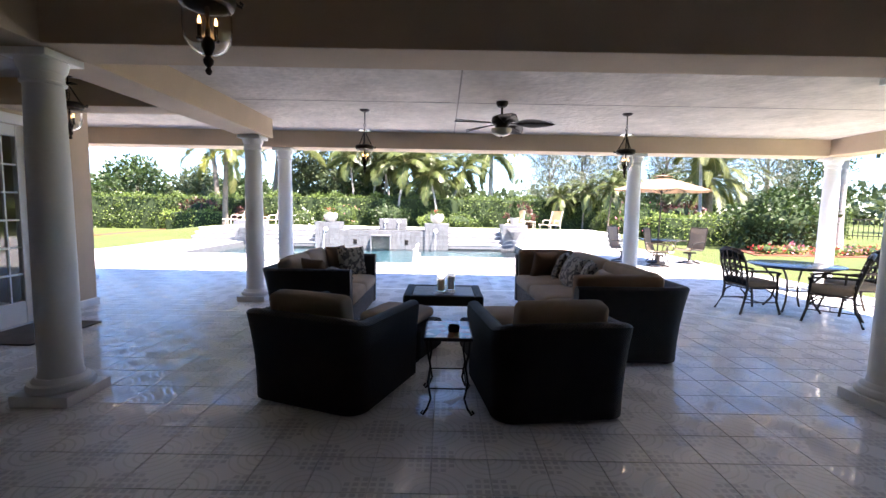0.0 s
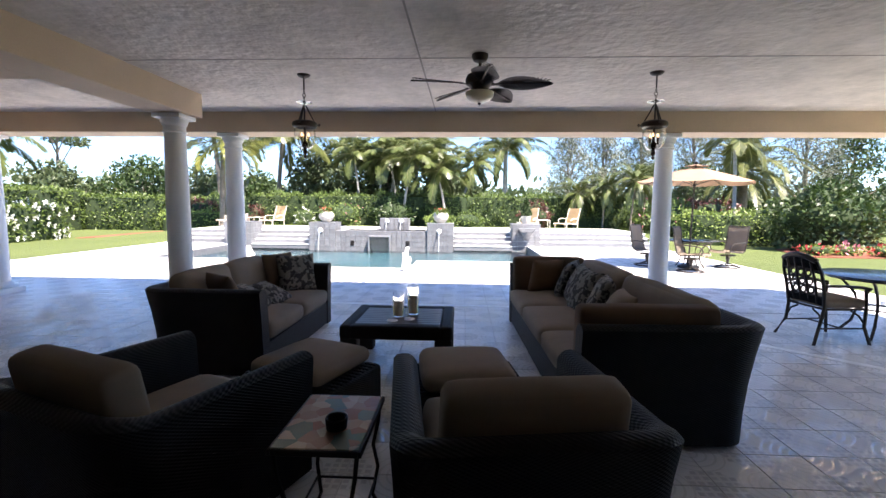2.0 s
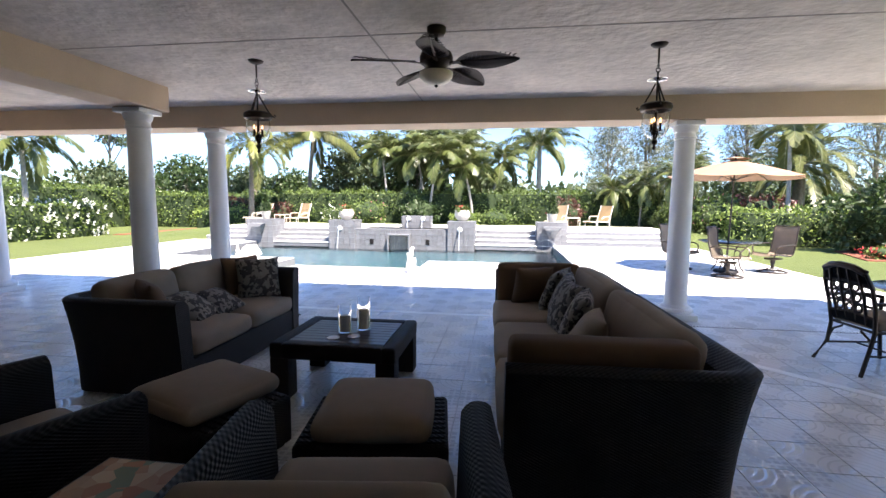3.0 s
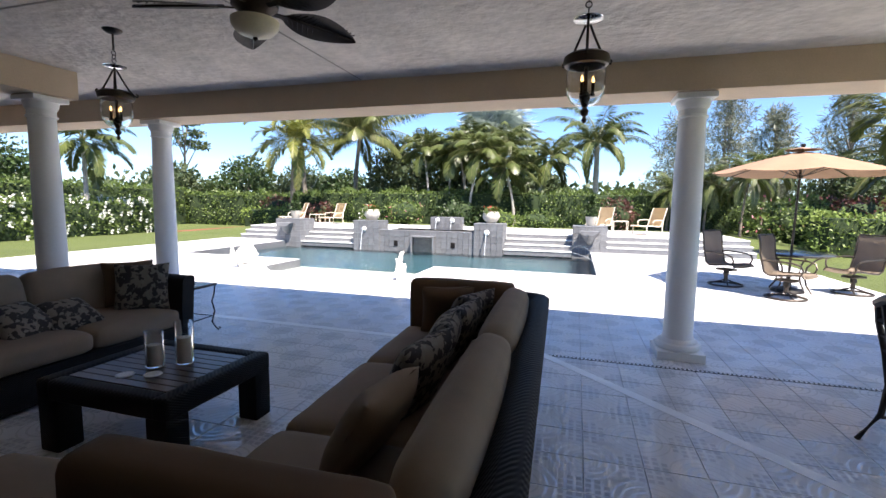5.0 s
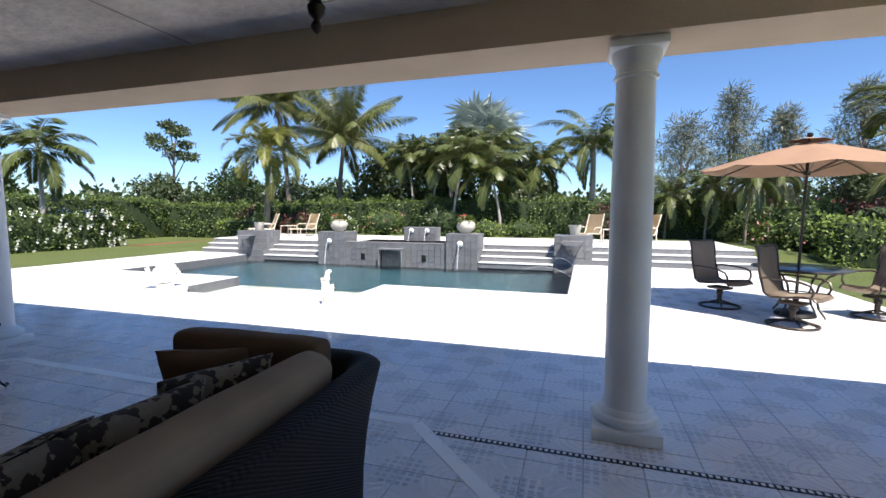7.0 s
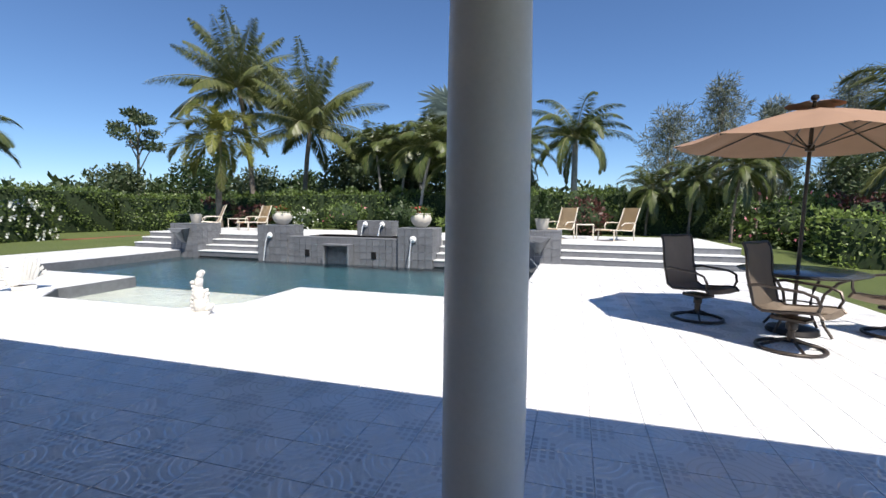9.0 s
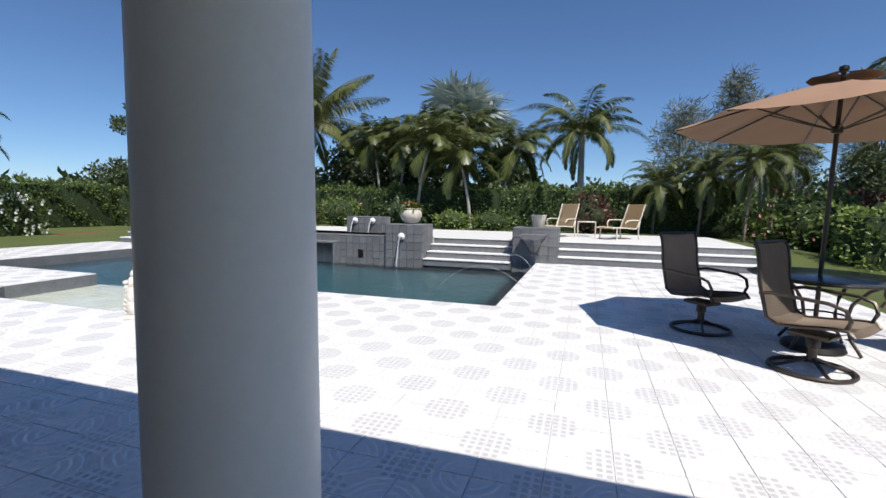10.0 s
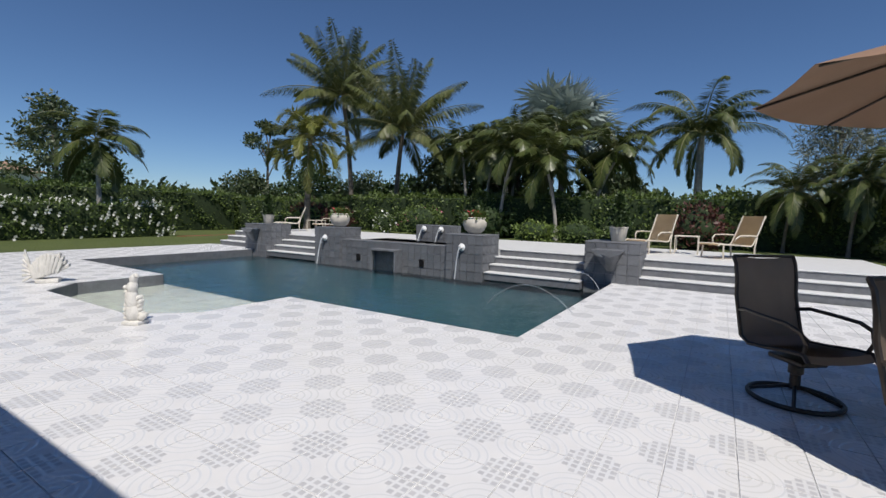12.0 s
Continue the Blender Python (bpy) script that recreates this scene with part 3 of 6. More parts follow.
beam("beam_side", -5.1, -3.162, 5.2, 5.62, BZ, CZ + 0.02)
beam("beam_house", -7.3, -6.8, 6.7, 8.448, BZ, CZ + 0.02)

bm = box(bmesh.new(), (15.1, 5.26, 0.12), (0.2, 6.3, CZ + 0.06))
box(bm, (10.0, 6.7, 0.12), (2.25, 0.1, 3.18))
box(bm, (2.6, 7.0, 0.12), (-4.2, 0.15, CZ + 0.061))
structure("ceiling", bm, PLASTER, "trowelled beige plaster patio ceiling", "ceiling")
bm = bmesh.new()
for a in ((0.26, 3.68, 0.26, 8.43), (-2.68, 6.05, 0.25, 6.05), (0.27, 6.05, 7.2, 6.05)):
    wall_strip(bm, *a, CZ - 0.003, CZ + 0.001, 0.018)
structure("ceiling_joint_trim", bm, JOINT, "thin dark control joint across the ceiling", "trim")

# hipped roof above the ceiling, ending over the front beam
bm = bmesh.new()
v = [bm.verts.new(p) for p in ((-13, -9, CZ + 0.14), (7.9, -9, CZ + 0.14), (7.9, 8.74, CZ + 0.14), (-13, 8.74, CZ + 0.14), (-9, -1, 5.9), (3.5, -1, 5.9))]
for f in ((2, 3, 4, 5), (1, 2, 5), (0, 1, 5, 4), (3, 0, 4)):
    bm.faces.new([v[i] for i in f])
bmesh.ops.solidify(bm, geom=bm.faces[:], thickness=0.006)
structure("roof", bm, ROOF, "pitched roof over patio and house", "roof")

bm = box(bmesh.new(), (0.3, 2.3, 3.2), (-5.25, -1.9, 1.6))
box(bm, (0.3, 0.98, 3.2), (-5.25, 6.15, 1.6))
box(bm, (0.3, 6.5, 0.78), (-5.25, 2.41, 2.83))
box(bm, (2.6, 0.3, 3.2), (-6.7, 6.79, 1.6))
structure("wall_left", bm, STUCCO, "tan stucco house wall beside the patio", "wall")
# unseen walls behind and right, added to hold back light from there
bm = box(bmesh.new(), (15.5, 0.3, 3.6), (0.3, -3.1, 1.8))
box(bm, (0.3, 6.0, 3.4), (7.9, 0.0, 1.7))
structure("wall_back_unseen", bm, DARKWALL, "unseen dark brown wall added to cut light bounced into the patio", "wall")
bm = box(bmesh.new(), (0.03, 0.86, 0.11), (-5.085, 6.23, 0.055), 0.006, 1)
structure("baseboard", bm, WHITE, "white baseboard along the house wall", "baseboard")
bm = box(bmesh.new(), (0.1, 6.5, 0.02), (-6.6, 2.2, 2.0))
box(bm, (0.1, 12, 3.1), (-7.6, 2.0, 1.55))
box(bm, (2.3, 0.1, 3.1), (-6.4, -2.9, 1.55))
box(bm, (2.2, 9.3, 0.06), (-6.5, 1.8, -0.03))
box(bm, (2.2, 9.3, 0.06), (-6.5, 1.8, 3.15))
structure("wall_room", bm, STUCCO, "dim room behind the glass doors", "wall")


def french_door(y0, y1):
    d = tagged(thing("door_1", "white french door leaf with glass panes", "door", group="french doors"), kind="structure")
    x, w = -5.16, 0.07
    e = bmesh.new()
    for y in (y0 + 0.06, y1 - 0.06):
        box(e, (w, 0.12, 2.44), (x, y, 1.22), 0.006, 1)
    box(e, (w - 0.004, y1 - y0 - 0.24, 0.28), (x, (y0 + y1) / 2, 0.14), 0.006, 1)
    box(e, (w - 0.004, y1 - y0 - 0.24, 0.14), (x, (y0 + y1) / 2, 2.37), 0.006, 1)
    part("door_frame", e, DOORWHITE, d, smooth=False)
    cols, rows = 5, 6
    ww, hh = (y1 - y0 - 0.24) / cols, 2.02 / rows
    for i in range(1, cols):
        part("muntin", box(bmesh.new(), (0.03, 0.022, 2.02), (x, y0 + 0.12 + i * ww, 1.29)), DOORWHITE, d, smooth=False)
    for k in range(1, rows):
        part("muntin", box(bmesh.new(), (0.034, y1 - y0 - 0.24, 0.022), (x, (y0 + y1) / 2, 0.28 + k * hh)), DOORWHITE, d, smooth=False)
    for i in range(cols):
        for k in range(rows):
            p = part("pane", box(bmesh.new(), (0.006, ww, hh), (x, y0 + 0.12 + (i + 0.5) * ww, 0.28 + (k + 0.5) * hh)), GLASS, d, smooth=False)
            p.visible_shadow = False
    part("door_handle", tube(bmesh.new(), [(x + 0.03, y0 + 0.06, 1.0), (x + 0.08, y0 + 0.06, 1.0), (x + 0.08, y0 + 0.16, 1.0)], 0.01), BRONZE, d)


for i in range(6):
    french_door(-0.75 + i * 1.07, -0.75 + i * 1.07 + 1.06)
bm = box(bmesh.new(), (0.05, 0.14, 2.5), (-5.08, 5.72, 1.25), 0.006, 1)
box(bm, (0.05, 6.42, 0.12), (-5.08, 2.44, 2.5), 0.006, 1)
structure("door_trim", bm, DOORWHITE, "white casing round the french doors", "trim")

bm = box(bmesh.new(), (0.75, 1.0, 0.018), (-4.62, 5.12, 0.01), 0.006, 1)
tagged(mesh_ob("door_mat", bm, MAT_FIBRE), "dark fibre mat in front of the doors", "door mat")


def make_column(x, y):
    c = thing("column", "round white painted column with moulded cap and plinth", "column", pose(x, y, 0), "patio columns")
    part("plinth", box(bmesh.new(), (0.44, 0.44, 0.085), (0, 0, 0.0425), 0.012, 2), WHITE, c)
    e = lathe(bmesh.new(), [(0.2, 0.085), (0.215, 0.1), (0.22, 0.12), (0.21, 0.145), (0.185, 0.155), (0.18, 0.17), (0.16, 0.19)], n=40)
    part("base", e, WHITE, c)
    e = lathe(bmesh.new(), [(0.150, 0.188), (0.140, 0.23), (0.139, 0.9), (0.133, 1.7), (0.122, 2.36), (0.122, 2.38)], n=40)
    part("shaft", e, WHITE, c)
    e = lathe(bmesh.new(), [(0.126, 2.378), (0.138, 2.385), (0.141, 2.4), (0.127, 2.41), (0.127, 2.465), (0.138, 2.475), (0.15, 2.505), (0.156, 2.535), (0.156, 2.55)], n=40)
    part("capital", e, WHITE, c)
    part("abacus", box(bmesh.new(), (0.35, 0.35, 0.055), (0, 0, BZ - 0.0325), 0.01, 2), WHITE, c)
    return c


col = make_column(3.72, 8.665)
for x, y in ((-2.96, 8.67), (-7.03, 8.67), (7.5, 8.67), (-2.93, 7.18), (-2.88, 3.42), (3.7, 3.5)):
    copy_thing(col, pose(x, y, 0))


# ---- patio things ----
def lantern(x, y, top, tip):
    """A hanging lantern: ceiling plate, rod, three arms to a ring, glass bell, candle cluster, finial."""
    g = thing("hanging_lantern", "hanging bronze lantern with glass bell and candle bulbs", "lantern", pose(x, y, tip), "patio lanterns")
    h = top - tip
    part("ceiling_plate", lathe(bmesh.new(), [(0.02, h - 0.035), (0.05, h - 0.025), (0.07, h - 0.008), (0.072, h)]), BRONZE, g)
    e = tube(bmesh.new(), [(0, 0, h - 0.03), (0, 0, h - 0.16)], 0.008)
    for i in range(3):
        tube(e, arc((0, 0, h - 0.185 - i * 0.032), 0.018, 0, 360, 10, "xz" if i % 2 else "yz")[:-1], 0.004, 6, True)
    tube(e, [(0, 0, h - 0.27), (0, 0, 0.33)], 0.008)
    part("rod", e, BRONZE, g)
    part("dish", lathe(bmesh.new(), [(0.0, 0.585), (0.05, 0.588), (0.085, 0.597), (0.085, 0.603), (0, 0.6)]), GLASS, g, "small clear glass smoke dish")
    for i in range(3):
        a = 2 * math.pi * i / 3 + 0.5
        c, s = math.cos(a), math.sin(a)
        pts = [(c * r, s * r, z) for r, z in ((0.015, 0.57), (0.05, 0.5), (0.1, 0.41), (0.135, 0.37), (0.16, 0.36), (0.165, 0.375), (0.15, 0.385))]
        part("arm", tube(bmesh.new(), pts, 0.0075, 6), BRONZE, g)
    part("ring", lathe(bmesh.new(), [(0.1, 0.33), (0.125, 0.335), (0.135, 0.36), (0.13, 0.385), (0.11, 0.4), (0.085, 0.4), (0.085, 0.34), (0.1, 0.33)], n=28), BRONZE, g)
    e = lathe(bmesh.new(), [(0.1, 0.345), (0.112, 0.3), (0.113, 0.22), (0.104, 0.165), (0.08, 0.125), (0.045, 0.105), (0.02, 0.1), (0.02, 0.104), (0.044, 0.109), (0.078, 0.129), (0.101, 0.168), (0.11, 0.22), (0.109, 0.3), (0.097, 0.345)], n=28)
    ob = part("glass_bell", e, GLASS, g, "clear glass bell")
    ob.visible_shadow = False
    part("finial", lathe(bmesh.new(), [(0.0, 0.0), (0.012, 0.008), (0.017, 0.022), (0.008, 0.04), (0.022, 0.055), (0.026, 0.075), (0.012, 0.095), (0.02, 0.11), (0.032, 0.14), (0.03, 0.17), (0.012, 0.19), (0.01, 0.34)], n=14), BRONZE, g)
    for i in range(3):
        a = 2 * math.pi * i / 3
        c, s = 0.042 * math.cos(a), 0.042 * math.sin(a)
        part("candle_tube", lathe(bmesh.new(), [(0.014, 0.16), (0.016, 0.17), (0.01, 0.175), (0.01, 0.235)], (c, s, 0), 10), BRONZE, g)
        part("bulb", lathe(bmesh.new(), [(0.005, 0.235), (0.009, 0.245), (0.007, 0.26), (0.002, 0.276), (0, 0.278)], (c, s, 0), 10), FLAME, g, "glowing flame-shaped bulb")
    return g


lantern(-1.06, 6.57, CZ, 2.015)
lantern(2.69, 6.54, CZ, 2.01)
lantern(-1.09, 2.33, 3.12, 2.17)
lantern(-4.02, 5.02, CZ, 2.21)


def ceiling_fan(x, y):
    f = thing("ceiling_fan", "dark ceiling fan with leaf blades and bowl light", "ceiling fan", pose(x, y, 0))
    part("canopy", lathe(bmesh.new(), [(0.025, CZ - 0.075), (0.06, CZ - 0.06), (0.075, CZ - 0.03), (0.078, CZ)]), BRONZE, f)
    part("downrod", tube(bmesh.new(), [(0, 0, CZ - 0.07), (0, 0, 2.74)], 0.014), BRONZE, f)
    part("motor", lathe(bmesh.new(), [(0.02, 2.75), (0.06, 2.745), (0.12, 2.72), (0.135, 2.68), (0.13, 2.64), (0.09, 2.61), (0.08, 2.575), (0.095, 2.565), (0.0, 2.56)], n=28), BRONZE, f)
    part("light_bowl", lathe(bmesh.new(), [(0.135, 2.565), (0.13, 2.53), (0.1, 2.495), (0.05, 2.475), (0.0, 2.47)], n=28), OPAL, f, "cream opal glass bowl")
    part("finial", lathe(bmesh.new(), [(0.012, 2.474), (0.015, 2.462), (0.006, 2.452), (0, 2.448)], n=10), BRONZE, f)
    for i in range(5):
        e = bmesh.new()
        prof = []
        for j in range(15):
            k = j / 14
            half = 0.125 * math.sin(math.pi * min(1, k * 0.98 + 0.02)) ** 0.75 * (1.15 - 0.4 * k) + 0.004
            prof.append((0.17 + 0.50 * k, half))
        rows = []
        for r, hw in prof:
            rows.append([e.verts.new((r, w * hw, 0.012 * (1 - abs(w)) + (0.004 if int(abs(w) * 100) % 2 else 0) - 0.03 * ((r - 0.17) / 0.5) ** 2)) for w in (-1, -0.5, 0, 0.5, 1)])
        for a, b in zip(rows, rows[1:]):
            for q in range(4):
                e.faces.new((a[q], a[q + 1], b[q + 1], b[q]))
        bmesh.ops.solidify(e, geom=e.faces[:], thickness=0.006)
        for j in range(1, 14):
            r, hw = prof[j]
            for s in (-1, 1):
                tube(e, [(r - 0.02, 0, 0.006), (r + 0.015, s * hw * 0.8, 0.0)], 0.0035, 4)
        tube(e, [(0.17, 0, 0.008), (0.66, 0, -0.02)], 0.007, 6)
        box(e, (0.13, 0.035, 0.008), (0.135, 0, 0.0), 0.002, 1)
        bmesh.ops.transform(e, matrix=pose(0, 0, 2.63, 0, 0, -13 + i * 72) @ pose(0, 0, 0, -15, 0, 0), verts=e.verts[:])
        part("blade", e, BRONZE, f, "leaf-shaped dark blade")
    return f


ceiling_fan(0.83, 5.96)


def cushion(size, at, puff=0.03, turn=None, bev=0.06):
    """A soft rounded pad whose faces swell, with a welted seam round its middle edge."""
    e = bmesh.new()
    bmesh.ops.create_cube(e, size=2)
    bmesh.ops.subdivide_edges(e, edges=e.edges[:], cuts=9, use_grid_fill=True)
    half = [s / 2 for s in size]
    bev = min(bev, min(half) * 0.95)
    for v in e.verts:
        f = [math.sin(c * math.pi / 2) if abs(c) < 0.999 else math.copysign(1, c) for c in v.co]
        p = Vector([c * h for c, h in zip(f, half)])
        q = Vector([max(bev - h, min(h - bev, c)) for c, h in zip(p, half)])
        d = p - q
        if d.length > 1e-6:
            p = q + d.normalized() * bev
        for a in range(3):
            b, c = (a + 1) % 3, (a + 2) % 3
            k = puff * (1 - f[b] * f[b]) * (1 - f[c] * f[c]) * (1.0 if half[a] == min(half) else 0.5)
            p[a] += k * f[a]
        p += Vector((0, 0, 0.006 * noise.noise(p * 7 + Vector(at) * 3)))
        v.co = p
    bmesh.ops.transform(e, matrix=Matrix.Translation(at) @ (turn or Matrix()), verts=e.verts[:])
    return e


def pillow(name, at, turn, material, label, size=0.44, group="sofa pillows"):
    """A filled throw pillow: thick in the middle, thin at its seam, with pulled-out corners."""
    e = bmesh.new()
    n, h = 14, size / 2
    sheets = []
    for side in (-1, 1):
        rows = []
        for i in range(n + 1):
            u = math.sin((i / n - 0.5) * math.pi)
            row = []
            for j in range(n + 1):
                w = math.sin((j / n - 0.5) * math.pi)
                pull = 1 - 0.07 * (1 - u * u * w * w)
                thick = 0.085 * max(0.0, (1 - u ** 4) * (1 - w ** 4)) ** 0.55 + 0.008 * noise.noise(Vector((u * 2, w * 2, at[1] * 5)))
                row.append(e.verts.new((u * h * pull, side * max(0.002, thick), w * h * pull)))
            rows.append(row)
        sheets.append(rows)
        for a, b in zip(rows, rows[1:]):
            for q in range(n):
                e.faces.new((a[q], a[q + 1], b[q + 1], b[q]))
    bmesh.ops.remove_doubles(e, verts=e.verts[:], dist=0.0045)
    p = tagged(mesh_ob(name, e, material), label, "pillow", group)
    p.matrix_basis = Matrix.Translation(at) @ turn
    return p


def shell(c, w, d, h, th, lean_back, lean_arm, arm_drop=0.0, r=0.03, z0=0.03):
    """The woven body of a seat: two arms and a back, one rolled section that flares outwards to its top."""
    hw, yb, yf = w / 2 - th, -d / 2 + th, d / 2
    line = [((-hw, yf), (-1, 0)), ((-hw, (yf + yb) / 2), (-1, 0))]
    for cx, a0 in ((-hw + r, 180), (hw - r, 270)):
        for i in range(9):
            a = radians(a0 + i * 90 / 8)
            line.append(((cx + r * math.cos(a), yb + r + r * math.sin(a)), (math.cos(a), math.sin(a))))
    line += [((hw, (yf + yb) / 2), (1, 0)), ((hw, yf), (1, 0))]

    def ring(e, item):
        (x, y), (nx, ny) = item
        lean = lean_arm * nx * nx + lean_back * ny * ny
        top = h - arm_drop * nx * nx
        tall = top - z0
        sec = [(lean * 0.7 * k * k, z0 + tall * k) for k in (0, 0.35, 0.65, 0.93)]
        sec += [(lean + th * f, top - g) for f, g in ((0.06, 0.02), (0.25, 0.004), (0.5, 0.0), (0.78, 0.006), (0.95, 0.025))]
        sec += [(th + lean * k * k, z0 + tall * k) for k in (0.92, 0.75, 0.5, 0.25, 0)]
        return [e.verts.new((x + nx * o, y + ny * o, z)) for o, z in sec]

    for name, a, b, lab in (("arm", 0, 7, "woven wicker arm"), ("backrest", 6, 16, "flared woven wicker back"), ("arm", 15, 22, "woven wicker arm")):
        e = bmesh.new()
        rows = [ring(e, it) for it in line[a:b]]
        for p, q in zip(rows, rows[1:]):
            m = len(p)
            for i in range(m):
                e.faces.new((p[i], p[(i + 1) % m], q[(i + 1) % m], q[i]))
        e.faces.new(rows[0][::-1])
        e.faces.new(rows[-1])
        part(name, e, WICKER, c, lab)


def armchair(m):
    """Faces +y. Woven shell with leaning back and arms, seat and back cushions."""
    c = thing("armchair", "dark woven wicker armchair with beige cushions", "armchair", m, "wicker lounge chairs")
    w, d = 0.99, 0.98
    part("base", box(bmesh.new(), (w - 0.22, d - 0.14, 0.24), (0, 0.06, 0.16), 0.01, 1), WICKER, c, "woven dark wicker base")
    shell(c, w, d, 0.755, 0.12, 0.1, 0.03, 0.05)
    for sx in (-1, 1):
        for sy in (-1, 1):
            part("foot", box(bmesh.new(), (0.05, 0.05, 0.04), (sx * 0.38, sy * 0.38, 0.02)), IRON, c)
    part("seat_cushion", cushion((w - 0.27, d - 0.14, 0.17), (0, 0.1, 0.375), 0.02), BEIGE, c, "beige canvas seat cushion")
    part("back_cushion", cushion((w - 0.32, 0.17, 0.44), (0, -d / 2 + 0.15, 0.65), 0.02, Matrix.Rotation(radians(10), 4, "X"), 0.045), BEIGE, c, "beige canvas back cushion")
    return c


armchair(pose(-0.77, 3.69, 0, 0, 0, -21))
armchair(pose(0.91, 3.56, 0, 0, 0, 8))


def ottoman(m):
    c = thing("ottoman", "dark woven wicker ottoman with beige cushion", "ottoman", m, "wicker ottomans")
    part("base", box(bmesh.new(), (0.78, 0.6, 0.3), (0, 0, 0.18), 0.03, 3), WICKER, c, "woven dark wicker base")
    for i in range(11):
        for sx in (-1, 1):
            part("slat", box(bmesh.new(), (0.1, 0.036, 0.014), (sx * 0.325, -0.25 + i * 0.05, 0.334), 0.006, 1), WICKER, c)
    for sx in (-1, 1):
        for sy in (-1, 1):
            part("foot", box(bmesh.new(), (0.05, 0.05, 0.03), (sx * 0.32, sy * 0.24, 0.015)), IRON, c)
    part("cushion", cushion((0.6, 0.62, 0.12), (0, 0, 0.395), 0.03), BEIGE, c, "beige canvas cushion")


ottoman(pose(-0.37, 4.70, 0, 0, 0, -21))
ottoman(pose(0.72, 4.62, 0, 0, 0, 8))


def sofa(m, length, depth, seats, shell_h, label, padded):
    """Faces +y; its length runs along x."""
    c = thing("sofa", label, "sofa", m, "wicker sofas")
    part("base", box(bmesh.new(), (length - 0.22, depth - 0.14, 0.27), (0, 0.06, 0.165), 0.012, 1), WICKER, c, "woven dark wicker base")
    shell(c, length, depth, shell_h, 0.13, 0.11, 0.05)
    for s in (-1, 1):
        if padded:
            part("arm_cushion", cushion((0.17, depth - 0.2, 0.46), (s * (length / 2 - 0.155), 0.08, 0.65), 0.012, None, 0.045), TAN, c, "tan canvas bolster along the arm")
        for sy in (-1, 1):
            part("foot", box(bmesh.new(), (0.06, 0.06, 0.03), (s * (length / 2 - 0.1), sy * (depth / 2 - 0.12), 0.015)), IRON, c)
    inner = length - (0.5 if padded else 0.28)
    w = (length - 0.28) / seats
    for i in range(seats):
        part("seat_cushion", cushion((w - 0.008, depth - 0.2, 0.17), (-w * seats / 2 + (i + 0.5) * w, 0.12, 0.385), 0.022), BEIGE, c, "beige canvas seat cushion")
    nb = 2
    w = inner / nb
    for i in range(nb):
        part("back_cushion", cushion((w - 0.012, 0.2, 0.46), (-inner / 2 + (i + 0.5) * w, -depth / 2 + 0.18, 0.65), 0.03, Matrix.Rotation(radians(12), 4, "X"), 0.08), BEIGE, c, "beige canvas back cushion")
    return c


sofa(pose(1.90, 5.89, 0, 0, 0, 92.0), 3.1, 1.08, 3, 0.79, "long dark wicker sofa with beige cushions and pillows", True)
sofa(pose(-1.49, 6.23, 0, 0, 0, -90.5), 1.89, 1.0, 2, 0.78, "dark wicker two-seat sofa with beige cushions", False)


def turned(rz, rx):
    return Matrix.Rotation(radians(rz), 4, "Z") @ Matrix.Rotation(radians(rx), 4, "X")


for i, y in enumerate((6.88, 6.5, 6.12, 5.7)):
    pillow("pillow", (1.92 + 0.02 * (i % 2), y, 0.66), turned(92 + (-24, -8, 6, -14)[i], 22), FLORAL, "brown and grey floral pillow on the long sofa", 0.47)
pillow("pillow", (1.70, 7.08, 0.67), turned(22, 18), TAN, "plain tan pillow at the sofa's end", 0.42)
pillow("pillow", (1.92, 5.22, 0.65), turned(84, 32), BEIGE, "beige pillow slumped on the long sofa", 0.42)
pillow("pillow", (-1.32, 6.92, 0.68), turned(-140, 14), FLORAL, "brown floral pillow in the sofa's corner", 0.46)
pillow("pillow", (-1.55, 6.98, 0.70), turned(-118, 16), TAN, "plain tan pillow in the sofa's corner", 0.44)
pillow("pillow", (-1.44, 5.98, 0.56), turned(-80, 62), FLORAL, "grey floral pillow lying on the sofa", 0.44)
pillow("pillow", (-1.50, 5.62, 0.67), turned(-35, 20), TAN, "brown pillow leaning at the sofa's arm", 0.42)
pillow("pillow", (-1.40, 6.3, 0.54), turned(-96, 66), FLORAL, "brown floral pillow lying on the sofa", 0.42)


def coffee_table():
    c = thing("coffee_table", "dark low coffee table with slatted top", "coffee table", pose(0.11, 5.87, 0))
    w, d = 1.0, 0.86
    for sx in (-1, 1):
        for sy in (-1, 1):
            part("leg", box(bmesh.new(), (0.15, 0.15, 0.33), (sx * (w / 2 - 0.08), sy * (d / 2 - 0.08), 0.165), 0.012, 2), WICKER, c)
    for sx in (-1, 1):
        part("rail", box(bmesh.new(), (0.11, d, 0.13), (sx * (w / 2 - 0.055), 0, 0.385), 0.03, 3), WICKER, c)
    for sy in (-1, 1):
        part("rail", box(bmesh.new(), (w - 0.19, 0.11, 0.126), (0, sy * (d / 2 - 0.055), 0.385), 0.03, 3), WICKER, c)
    n = 9
    for i in range(n):
        wy = (d - 0.224) / n
        part("slat", box(bmesh.new(), (w - 0.226, wy - 0.006, 0.025), (0, -(d - 0.224) / 2 + (i + 0.5) * wy, 0.43), 0.003, 1), DARKWOOD, c, "dark wooden slat")


